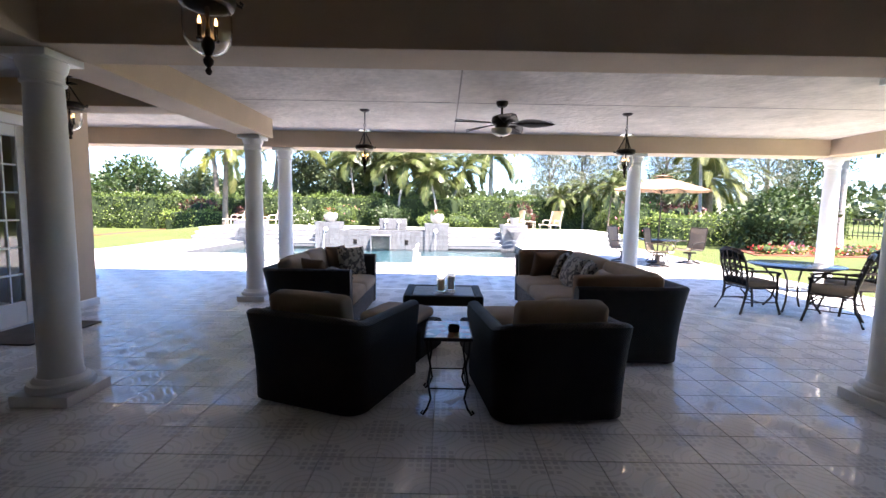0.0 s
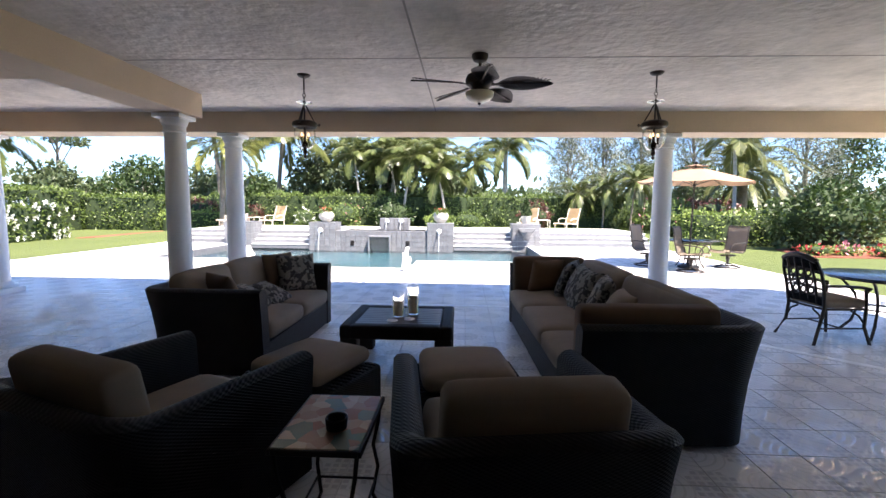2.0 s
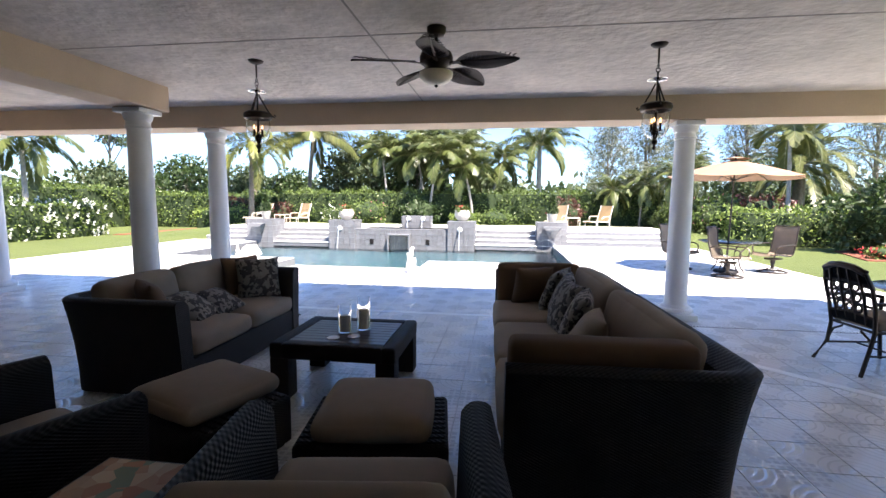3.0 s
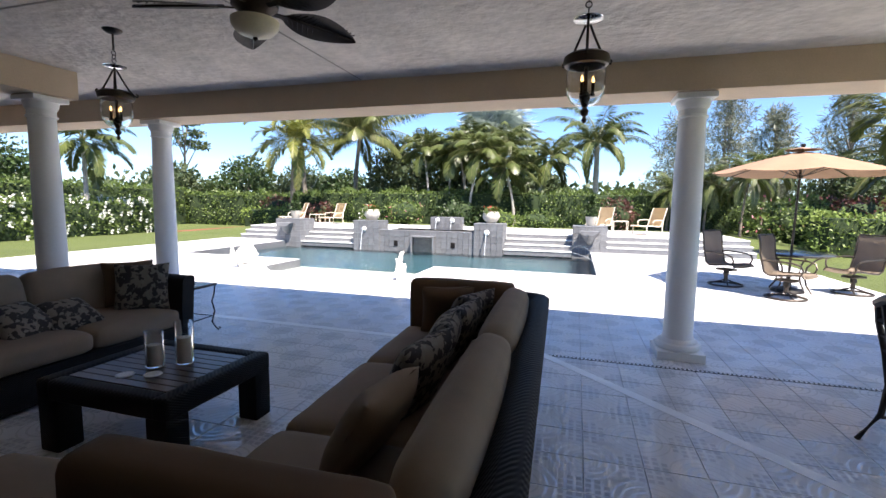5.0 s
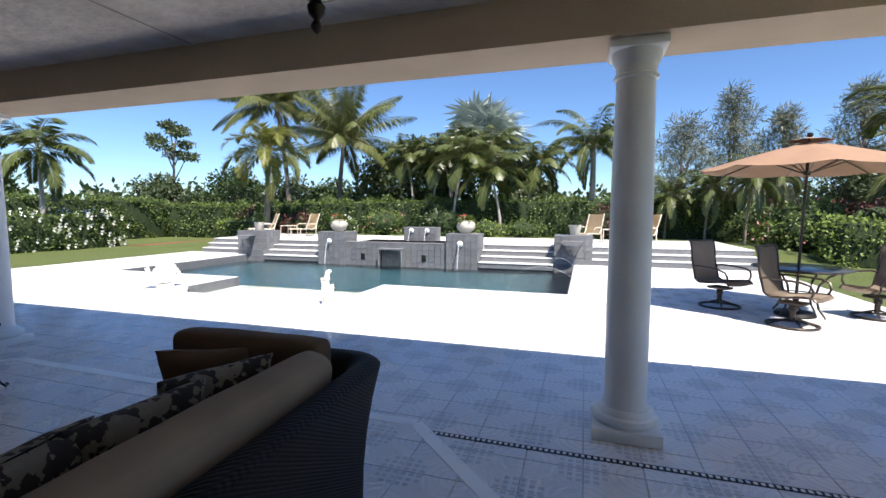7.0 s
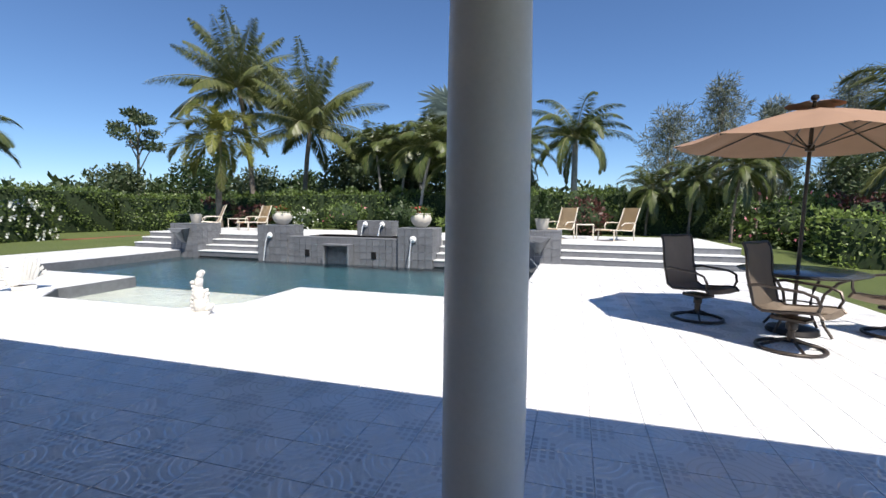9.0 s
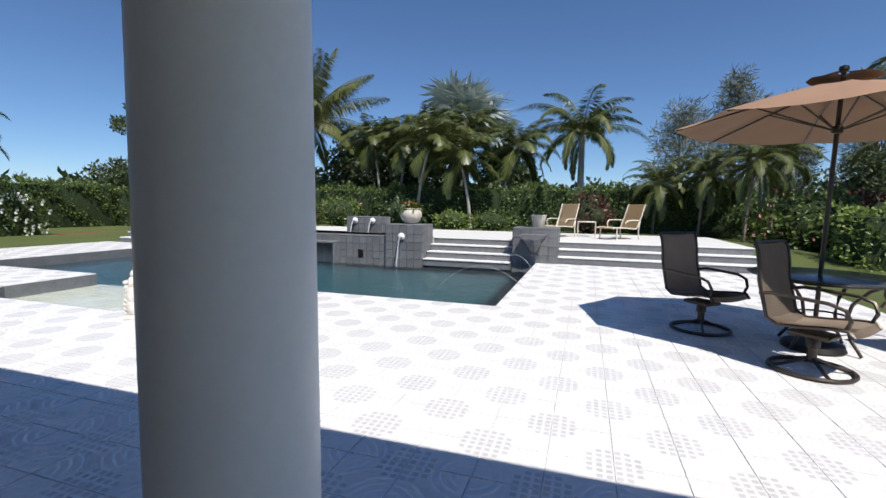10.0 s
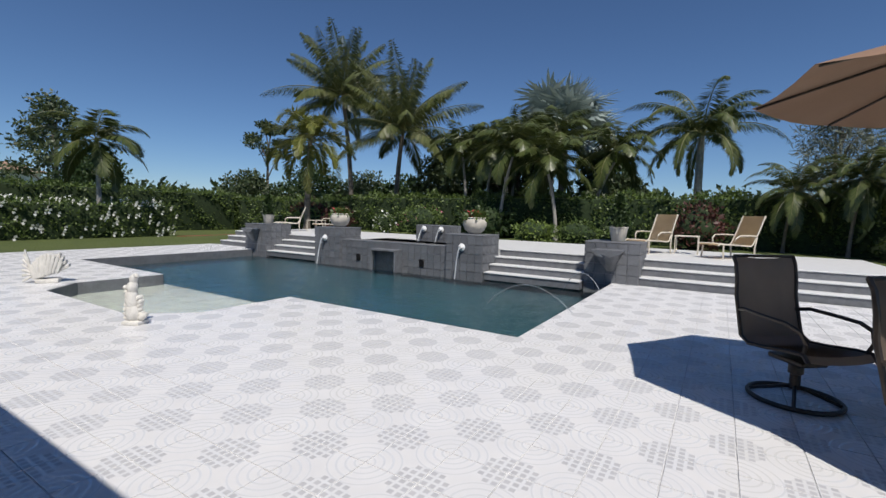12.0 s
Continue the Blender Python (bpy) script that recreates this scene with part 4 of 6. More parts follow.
DARKWOOD = mat("dark_stained_wood", (0.09, 0.065, 0.05), 0.35, var=0.3, scale=12)
coffee_table()
for x, y, h in ((0.08, 5.84, 0.23), (0.21, 5.95, 0.28)):
    g = thing("candle_jar", "white pillar candle in a clear glass cylinder", "candle", pose(x, y, 0.4435), "table candles")
    e = lathe(bmesh.new(), [(0.052, 0.0), (0.055, 0.004), (0.055, h), (0.051, h), (0.051, 0.008), (0.0, 0.008)])
    part("glass_cylinder", e, GLASS, g, "clear glass cylinder").visible_shadow = False
    part("candle", lathe(bmesh.new(), [(0.04, 0.009), (0.042, 0.012), (0.042, h * 0.62), (0.036, h * 0.64), (0, h * 0.62)]), WAX, g, "cream wax candle")
# two thin white discs on the slats, one before each candle
for x, y in ((0.05, 5.66), (0.2, 5.72)):
    e = lathe(bmesh.new(), [(0.05, 0.0), (0.052, 0.003), (0.05, 0.006), (0.0, 0.006)], (x, y, 0.4435))
    tagged(mesh_ob("coaster", e, WHITE), "thin round white disc on the coffee table", "coaster", "coasters")


def iron_table(x, y, w, d, h, rz, top_mat, label):
    t = thing("side_table", label, "side table", pose(x, y, 0, 0, 0, rz), "wrought iron side tables")
    part("tabletop", box(bmesh.new(), (w - 0.02, d - 0.02, 0.018), (0, 0, h - 0.008), 0.003, 1), top_mat, t, "mosaic stone top")
    e = bmesh.new()
    for sx in (-1, 1):
        box(e, (0.014, d, 0.024), (sx * (w / 2 - 0.007), 0, h - 0.014), 0.003, 1)
    for sy in (-1, 1):
        box(e, (w - 0.028, 0.014, 0.024), (0, sy * (d / 2 - 0.007), h - 0.014), 0.003, 1)
    part("rim", e, IRON, t)
    for sx in (-1, 1):
        for sy in (-1, 1):
            px, py = sx * (w / 2 - 0.02), sy * (d / 2 - 0.02)
            pts = [(px, py, h - 0.02), (px - sx * 0.01, py, h * 0.8), (px - sx * 0.03, py - sy * 0.02, h * 0.62), (px - sx * 0.012, py, h * 0.42), (px - sx * 0.035, py - sy * 0.02, h * 0.2), (px - sx * 0.01, py, 0.05), (px + sx * 0.02, py + sy * 0.02, 0.012), (px + sx * 0.035, py + sy * 0.03, 0.03), (px + sx * 0.02, py + sy * 0.02, 0.045)]
            part("leg", tube(bmesh.new(), pts, 0.009, 6), IRON, t)
    zz = h * 0.33
    for sx in (-1, 1):
        part("stretcher", tube(bmesh.new(), [(sx * (w / 2 - 0.04), -d / 2 + 0.03, zz), (sx * (w / 2 - 0.04), d / 2 - 0.03, zz)], 0.006, 6), IRON, t)
    for sy in (-1, 1):
        part("stretcher", tube(bmesh.new(), [(-w / 2 + 0.04, sy * (d / 2 - 0.04), zz), (w / 2 - 0.04, sy * (d / 2 - 0.04), zz)], 0.006, 6), IRON, t)


iron_table(0.15, 3.44, 0.36, 0.5, 0.59, 0, MOSAIC, "wrought iron side table with mosaic stone top")
iron_table(-1.50, 7.62, 0.42, 0.42, 0.57, 3, MOSAIC, "wrought iron side table beside the sofa")
g = thing("ashtray", "dark round ashtray on the mosaic table", "ashtray", pose(0.19, 3.36, 0.5915))
part("bowl", lathe(bmesh.new(), [(0.03, 0.0), (0.042, 0.004), (0.046, 0.045), (0.042, 0.05), (0.036, 0.045), (0.033, 0.012), (0, 0.01)]), IRON, g)


def dining_chair(m):
    """Faces +y. Cast metal armchair with latticed back, tan seat pad."""
    c = thing("dining_chair", "dark cast metal dining chair with tan seat pad", "chair", m, "dining chairs")
    part("seat_cushion", cushion((0.5, 0.49, 0.10), (0, 0.01, 0.46), 0.015, bev=0.035), BEIGE, c, "tan seat pad")
    e = tube(bmesh.new(), [(-0.25, 0.24, 0.4), (0.25, 0.24, 0.4), (0.24, -0.24, 0.4), (-0.24, -0.24, 0.4)], 0.014, 6, True)
    part("seat_frame", e, BRONZE, c)
    for sx in (-1, 1):
        part("leg", tube(bmesh.new(), [(sx * 0.24, 0.23, 0.62), (sx * 0.25, 0.24, 0.4), (sx * 0.235, 0.25, 0.2), (sx * 0.27, 0.3, 0.0)], 0.018, 6), BRONZE, c)
        part("leg", tube(bmesh.new(), [(sx * 0.235, -0.24, 0.4), (sx * 0.225, -0.27, 0.2), (sx * 0.27, -0.36, 0.0)], 0.018, 6), BRONZE, c)
        part("arm", tube(bmesh.new(), [(sx * 0.24, -0.27, 0.66), (sx * 0.28, -0.1, 0.665), (sx * 0.285, 0.12, 0.655), (sx * 0.26, 0.26, 0.63), (sx * 0.24, 0.24, 0.59)], 0.018, 6), BRONZE, c)
        part("back_post", tube(bmesh.new(), [(sx * 0.235, -0.24, 0.38), (sx * 0.25, -0.27, 0.6), (sx * 0.255, -0.32, 0.8), (sx * 0.22, -0.36, 0.93)], 0.018, 6), BRONZE, c)
        part("stretcher", tube(bmesh.new(), [(sx * 0.235, 0.25, 0.18), (sx * 0.225, -0.27, 0.18)], 0.01, 6), BRONZE, c)
    part("stretcher", tube(bmesh.new(), [(-0.23, 0, 0.18), (0.23, 0, 0.18)], 0.01, 6), BRONZE, c)

    def by(z):
        return -0.24 - 0.12 * max(0, (z - 0.4) / 0.53) ** 1.4

    part("top_rail", tube(bmesh.new(), [(-0.22, by(0.93), 0.93), (-0.12, by(0.96) - 0.015, 0.975), (0, by(0.99) - 0.02, 0.99), (0.12, by(0.96) - 0.015, 0.975), (0.22, by(0.93), 0.93)], 0.03, 8), BRONZE, c)
    for z in (0.52, 0.62, 0.72, 0.82):
        part("lattice_bar", tube(bmesh.new(), [(-0.25, by(z), z), (0, by(z) - 0.02, z + 0.025), (0.25, by(z), z)], 0.014, 6), BRONZE, c)
    for x in (-0.15, -0.05, 0.05, 0.15):
        part("lattice_bar", tube(bmesh.new(), [(x, by(0.45), 0.45), (x * 1.15, by(0.7) - 0.018, 0.7), (x, by(0.95) - 0.01, 0.95)], 0.014, 6), BRONZE, c)
    # woven bands across the top and the foot of the back
    for name, z0, z1, lab in (("woven_panel", 0.79, 0.965, "dark woven top panel"), ("woven_panel", 0.43, 0.53, "dark woven lower panel")):
        e = bmesh.new()
        rows = []
        for j in range(6):
            z = z0 + (z1 - z0) * j / 5
            rows.append([e.verts.new((x * (0.245 - 0.03 * max(0, z - 0.82) / 0.15), by(z) - 0.02 * (1 - x * x), z + 0.02 * (1 - x * x))) for x in (-1, -0.5, 0, 0.5, 1)])
        for a, b in zip(rows, rows[1:]):
            for q in range(4):
                e.faces.new((a[q], a[q + 1], b[q + 1], b[q]))
        bmesh.ops.solidify(e, geom=e.faces[:], thickness=0.016)
        part(name, e, WICKER, c, lab)
    for sx in (-1, 1):
        part("bracket", tube(bmesh.new(), [(sx * 0.23, -0.25, 0.25), (sx * 0.19, -0.25, 0.33), (sx * 0.1, -0.245, 0.38)], 0.011, 6), BRONZE, c)
        part("bracket", tube(bmesh.new(), [(sx * 0.24, 0.23, 0.25), (sx * 0.245, 0.16, 0.33), (sx * 0.245, 0.07, 0.38)], 0.011, 6), BRONZE, c)
    e = bmesh.new()
    for k in range(3):
        for x in (-0.1, 0.0, 0.1):
            z = 0.57 + k * 0.1
            tube(e, arc((x, by(z) - 0.02, z + 0.02), 0.035, 0, 360, 10)[:-1], 0.011, 5, True)
    part("scroll_work", e, BRONZE, c)
    return c


ch = dining_chair(pose(4.91, 6.95, 0, 0, 0, -84))
copy_thing(ch, pose(5.66, 6.34, 0, 0, 0, 48))
copy_thing(ch, pose(6.42, 6.85, 0, 0, 0, 78))


def round_table(x, y, r, h, top_mat, metal, label, name, legs=4):
    t = thing(name, label, "table", pose(x, y, 0))
    part("tabletop", lathe(bmesh.new(), [(0, h - 0.022), (r - 0.012, h - 0.022), (r, h - 0.014), (r, h - 0.004), (r - 0.01, h), (0, h)], n=48), top_mat, t, "dark stone-look round top")
    for i in range(legs):
        a = 2 * math.pi * (i + 0.4) / legs
        c, s = math.cos(a), math.sin(a)
        pts = [(c * q * r, s * q * r, z * h) for q, z in ((0.82, 0.965), (0.62, 0.86), (0.42, 0.66), (0.36, 0.45), (0.44, 0.2), (0.6, 0.015))]
        part("leg", tube(bmesh.new(), pts, 0.016, 6), metal, t)
    part("ring", tube(bmesh.new(), arc((0, 0, h * 0.45), r * 0.36, 0, 360, 20, "xy")[:-1], 0.01, 6, True), metal, t)
    part("apron", tube(bmesh.new(), arc((0, 0, h - 0.04), r * 0.84, 0, 360, 36, "xy")[:-1], 0.012, 6, True), metal, t)
    return t


round_table(5.68, 7.08, 0.64, 0.74, SMOKED, BRONZE, "round dark dining table on the patio", "dining_table")

# ---- pool deck things ----
round_table(6.5, 13.3, 0.62, 0.72, SMOKED, CHAIRMETAL, "round dark table under the umbrella", "patio_table")


def umbrella(x, y, top, rim, r):
    u = thing("market_umbrella", "open tan canvas market umbrella over the table", "umbrella", pose(x, y, 0, 0, 1.0, 0))
    part("base", lathe(bmesh.new(), [(0.25, 0.0), (0.26, 0.02), (0.24, 0.06), (0.06, 0.1), (0.03, 0.3), (0.0, 0.3)]), IRON, u)
    part("pole", tube(bmesh.new(), [(0, 0, 0.05), (0, 0, top - 0.02)], 0.02, 12), CHAIRMETAL, u)
    e = bmesh.new()
    n, m = 8, 6
    off = radians(35)
    grid = []
    for j in range(m + 1):
        k = 0.07 + 0.93 * j / m
        ring = []
        for i in range(n * 4):
            a = off + 2 * math.pi * i / (n * 4)
            seg = 2 * math.pi / n
            rel = ((a - off) % seg) - seg / 2
            flat = math.cos(seg / 2) / math.cos(rel)
            sag = 0.035 * k * (1 - (2 * rel / seg) ** 2)
            rr = r * k * flat
            z = top - 0.06 - (top - 0.06 - rim) * (k ** 1.12) - sag
            ring.append(e.verts.new((rr * math.cos(a), rr * math.sin(a), z)))
        grid.append(ring)
    for a, b in zip(grid, grid[1:]):
        for i in range(n * 4):
            q = (i + 1) % (n * 4)
            e.faces.new((a[i], a[q], b[q], b[i]))
    part("canopy", e, UMB, u, "tan canvas canopy")
    e = bmesh.new()
    ring = []
    for k, z in ((0.03, 0.0), (0.10, -0.02), (0.2, -0.052)):
        ring.append([e.verts.new((r * k * math.cos(a), r * k * math.sin(a), top + z + (0.012 if (k > 0.15 and i % 2) else 0))) for i, a in enumerate(off + 2 * math.pi * i / 16 for i in range(16))])
    for a, b in zip(ring, ring[1:]):
        for i in range(16):
            e.faces.new((a[i], a[(i + 1) % 16], b[(i + 1) % 16], b[i]))
    part("vent", e, UMB, u, "scalloped canvas wind vent")
    part("finial", lathe(bmesh.new(), [(0.012, top - 0.03), (0.02, top), (0.04, top + 0.03), (0.035, top + 0.06), (0.0, top + 0.075)], n=14), IRON, u)
    part("hub", lathe(bmesh.new(), [(0.02, rim - 0.1), (0.045, rim - 0.09), (0.045, rim - 0.03), (0.02, rim - 0.02)], n=14), CHAIRMETAL, u)
    for i in range(n):
        a = off + 2 * math.pi * i / n
        c, s = math.cos(a), math.sin(a)
        rib = part("rib", tube(bmesh.new(), [(c * 0.03, s * 0.03, top - 0.09), (c * r * 0.5, s * r * 0.5, top - 0.085 - (top - 0.06 - rim) * 0.46), (c * r * 0.98, s * r * 0.98, rim - 0.006)], 0.009, 5), CHAIRMETAL, u)
        part("strut", tube(bmesh.new(), [(c * 0.04, s * 0.04, rim - 0.06), (c * r * 0.48, s * r * 0.48, top - 0.09 - (top - 0.06 - rim) * 0.45)], 0.008, 5), CHAIRMETAL, rib)


umbrella(6.43, 13.22, 2.6, 2.15, 1.36)


def swivel_chair(m):
    """Faces +x. Sling lounge chair on a ring base."""
    c = thing("swivel_chair", "brown sling swivel chair with curved arms", "chair", m, "swivel deck chairs")
    part("ring_base", tube(bmesh.new(), arc((0, 0, 0.02), 0.29, 0, 360, 32, "xy")[:-1], 0.018, 8, True), CHAIRMETAL, c)
    for i in range(4):
        a = radians(45 + 90 * i)
        part("spoke", tube(bmesh.new(), [(0.28 * math.cos(a), 0.28 * math.sin(a), 0.025), (0.14 * math.cos(a), 0.14 * math.sin(a), 0.07), (0, 0, 0.12)], 0.014, 6), CHAIRMETAL, c)
    part("post", lathe(bmesh.new(), [(0.035, 0.09), (0.035, 0.2), (0.05, 0.21), (0.05, 0.27), (0.03, 0.3), (0, 0.3)], n=16), CHAIRMETAL, c)
    part("rocker_plate", box(bmesh.new(), (0.3, 0.22, 0.04), (0, 0, 0.315), 0.01, 1), CHAIRMETAL, c)
    prof = [(0.34, 0.40), (0.30, 0.445), (0.2, 0.44), (0.0, 0.41), (-0.16, 0.395), (-0.24, 0.44), (-0.27, 0.56), (-0.315, 0.74), (-0.325, 0.88), (-0.345, 1.0), (-0.375, 1.06)]
    e = bmesh.new()
    rows = [[e.verts.new((x, y * 0.262, z - (0.02 * (1 - y * y)))) for y in (-1, -0.5, 0, 0.5, 1)] for x, z in prof]
    for a, b in zip(rows, rows[1:]):
        for q in range(4):
            e.faces.new((a[q], a[q + 1], b[q + 1], b[q]))
    bmesh.ops.solidify(e, geom=e.faces[:], thickness=0.008)
    part("sling", e, SLING, c, "taupe woven sling")
    for s in (-1, 1):
        part("side_rail", tube(bmesh.new(), [(x, s * 0.268, z) for x, z in prof], 0.016, 6), CHAIRMETAL, c)
        pts = [(-0.31, s * 0.25, 0.63), (-0.2, s * 0.29, 0.655), (0.0, s * 0.305, 0.645), (0.18, s * 0.30, 0.635), (0.28, s * 0.285, 0.6), (0.31, s * 0.265, 0.52), (0.28, s * 0.25, 0.44)]
        part("arm", tube(bmesh.new(), pts, 0.016, 6), CHAIRMETAL, c, "curved brown metal arm")
    part("crossbar", tube(bmesh.new(), [(-0.375, -0.268, 1.06), (-0.375, 0.268, 1.06)], 0.013, 6), CHAIRMETAL, c)
    return c


sc = swivel_chair(pose(5.54, 13.6, 0, 0, 0, -51))
copy_thing(sc, pose(6.12, 12.47, 0, 0, 0, -42))
copy_thing(sc, pose(7.5, 13.4, 0, 0, 0, 205))


def chaise(m):
    """Faces -y. Low sling lounge chair."""
    c = thing("lounge_chair", "cream metal lounge chair with beige sling", "lounge chair", m, "terrace lounge chairs")
    seat = [(-0.75, 0.30), (-0.7, 0.33), (-0.3, 0.32), (0.12, 0.29), (0.18, 0.33), (0.32, 0.62), (0.44, 0.92), (0.47, 0.97)]
    e = bmesh.new()
    rows = [[e.verts.new((x * 0.27, y, z)) for x in (-1, 0, 1)] for y, z in seat]
    for a, b in zip(rows, rows[1:]):
        for q in range(2):
            e.faces.new((a[q], a[q + 1], b[q + 1], b[q]))
    bmesh.ops.solidify(e, geom=e.faces[:], thickness=0.01)
    part("sling", e, CREAMSLING, c, "beige woven sling")
    for s in (-1, 1):
        part("side_rail", tube(bmesh.new(), [(s * 0.28, y, z) for y, z in seat], 0.018, 6), CREAM, c)
        part("leg", tube(bmesh.new(), [(s * 0.28, -0.6, 0.32), (s * 0.3, -0.62, 0.0)], 0.018, 6), CREAM, c)
        part("leg", tube(bmesh.new(), [(s * 0.28, 0.28, 0.5), (s * 0.31, 0.2, 0.25), (s * 0.31, 0.22, 0.0)], 0.018, 6), CREAM, c)
        part("arm", tube(bmesh.new(), [(s * 0.3, 0.25, 0.52), (s * 0.33, 0.0, 0.53), (s * 0.33, -0.25, 0.52), (s * 0.31, -0.33, 0.45), (s * 0.29, -0.33, 0.32)], 0.018, 6), CREAM, c)
    return c


lc = chaise(pose(3.6, 21.7, TZ, 0, 0, -28))
copy_thing(lc, pose(5.3, 21.5, TZ, 0, 0, -45))
copy_thing(lc, pose(-9.7, 21.6, TZ, 0, 0, -40))
copy_thing(lc, pose(-8.1, 22.2, TZ, 0, 0, -15))


def deck_table(x, y):
    t = thing("terrace_table", "small cream metal side table with glass top", "side table", pose(x, y, TZ), "terrace tables")
    part("tabletop", box(bmesh.new(), (0.5, 0.5, 0.012), (0, 0, 0.44), 0.003, 1), GLASS, t, "clear glass top")
    part("rim", tube(bmesh.new(), [(-0.26, -0.26, 0.44), (0.26, -0.26, 0.44), (0.26, 0.26, 0.44), (-0.26, 0.26, 0.44)], 0.014, 6, True), CREAM, t)
    for sx in (-1, 1):
        for sy in (-1, 1):
            part("leg", tube(bmesh.new(), [(sx * 0.25, sy * 0.25, 0.44), (sx * 0.25, sy * 0.25, 0.0)], 0.014, 6), CREAM, t)


deck_table(4.3, 22.1)
deck_table(-8.95, 22.1)


def leaf_cloud(n, rad, centre, size, seed, shell=0.55, slim=0.28):
    """Leaf blades scattered through a lumpy ellipsoid."""
    rng = np.random.default_rng(seed)
    d = rng.normal(size=(n, 3))
    d /= np.linalg.norm(d, axis=1)[:, None]
    k = shell + (1 - shell) * rng.random(n) ** 0.5
    lump = 1 + 0.22 * np.sin(d[:, 0] * 5 + seed) * np.sin(d[:, 1] * 4 + seed * 2) + 0.15 * np.sin(d[:, 2] * 7 + seed)
    base = np.array(centre) + d * (k * lump)[:, None] * np.array(rad)
    way = d * 0.5 + rng.normal(size=(n, 3)) * 0.6
    way /= np.linalg.norm(way, axis=1)[:, None]
    half = np.cross(way, rng.normal(size=(n, 3)))
    half /= np.linalg.norm(half, axis=1)[:, None]
    s = size * (0.6 + 0.8 * rng.random(n))[:, None]
    return list(zip(base, way * s, half * s * slim))


def bowl_planter(x, y, z):
    p = thing("bowl_planter", "large cream bowl planter with red flowers", "planter", pose(x, y, z), "bowl planters")
    part("bowl", lathe(bmesh.new(), [(0.13, 0.0), (0.15, 0.012), (0.24, 0.1), (0.295, 0.21), (0.29, 0.32), (0.26, 0.38), (0.28, 0.4), (0.255, 0.41), (0.24, 0.37), (0.0, 0.36)], n=32), POT, p)
    kites("leaves", leaf_cloud(420, (0.25, 0.25, 0.12), (0, 0, 0.42), 0.11, 3), HEDGE, p)
    kites("flowers", leaf_cloud(90, (0.22, 0.22, 0.13), (0, 0, 0.48), 0.06, 5), REDPETAL, p)


bowl_planter(-4.75, 19.2, 0.86)
bowl_planter(-0.2, 19.25, 0.86)


def topiary(x, y, z):
    p = thing("potted_topiary", "cream pot with a dark clipped cone shrub", "potted plant", pose(x, y, z), "potted topiaries")
    part("pot", lathe(bmesh.new(), [(0.13, 0.0), (0.14, 0.01), (0.185, 0.28), (0.195, 0.285), (0.195, 0.31), (0.17, 0.31), (0.16, 0.27), (0, 0.27)], n=28), POT, p)
    part("stem", tube(bmesh.new(), [(0, 0, 0.26), (0, 0, 0.8)], 0.018), BARK, p)
    rows = []
    for i in range(7):
        k = i / 6
        rows += leaf_cloud(240, (0.2 * (1 - 0.85 * k), 0.2 * (1 - 0.85 * k), 0.09), (0, 0, 0.38 + 0.52 * k), 0.085, 10 + i, 0.6)
    # dark cone behind the leaves gives the crown its inner shade by colour
    part("inner_shade_mass", lathe(bmesh.new(), [(0.1, 0.31), (0.16, 0.36), (0.15, 0.5), (0.09, 0.75), (0.02, 0.9), (0.0, 0.92)], n=16), SHADE_CORE, p)
    kites("crown", rows, DARKLEAF, p)


topiary(3.15, 19.45, 0.85)
topiary(-8.15, 19.25, 0.85)


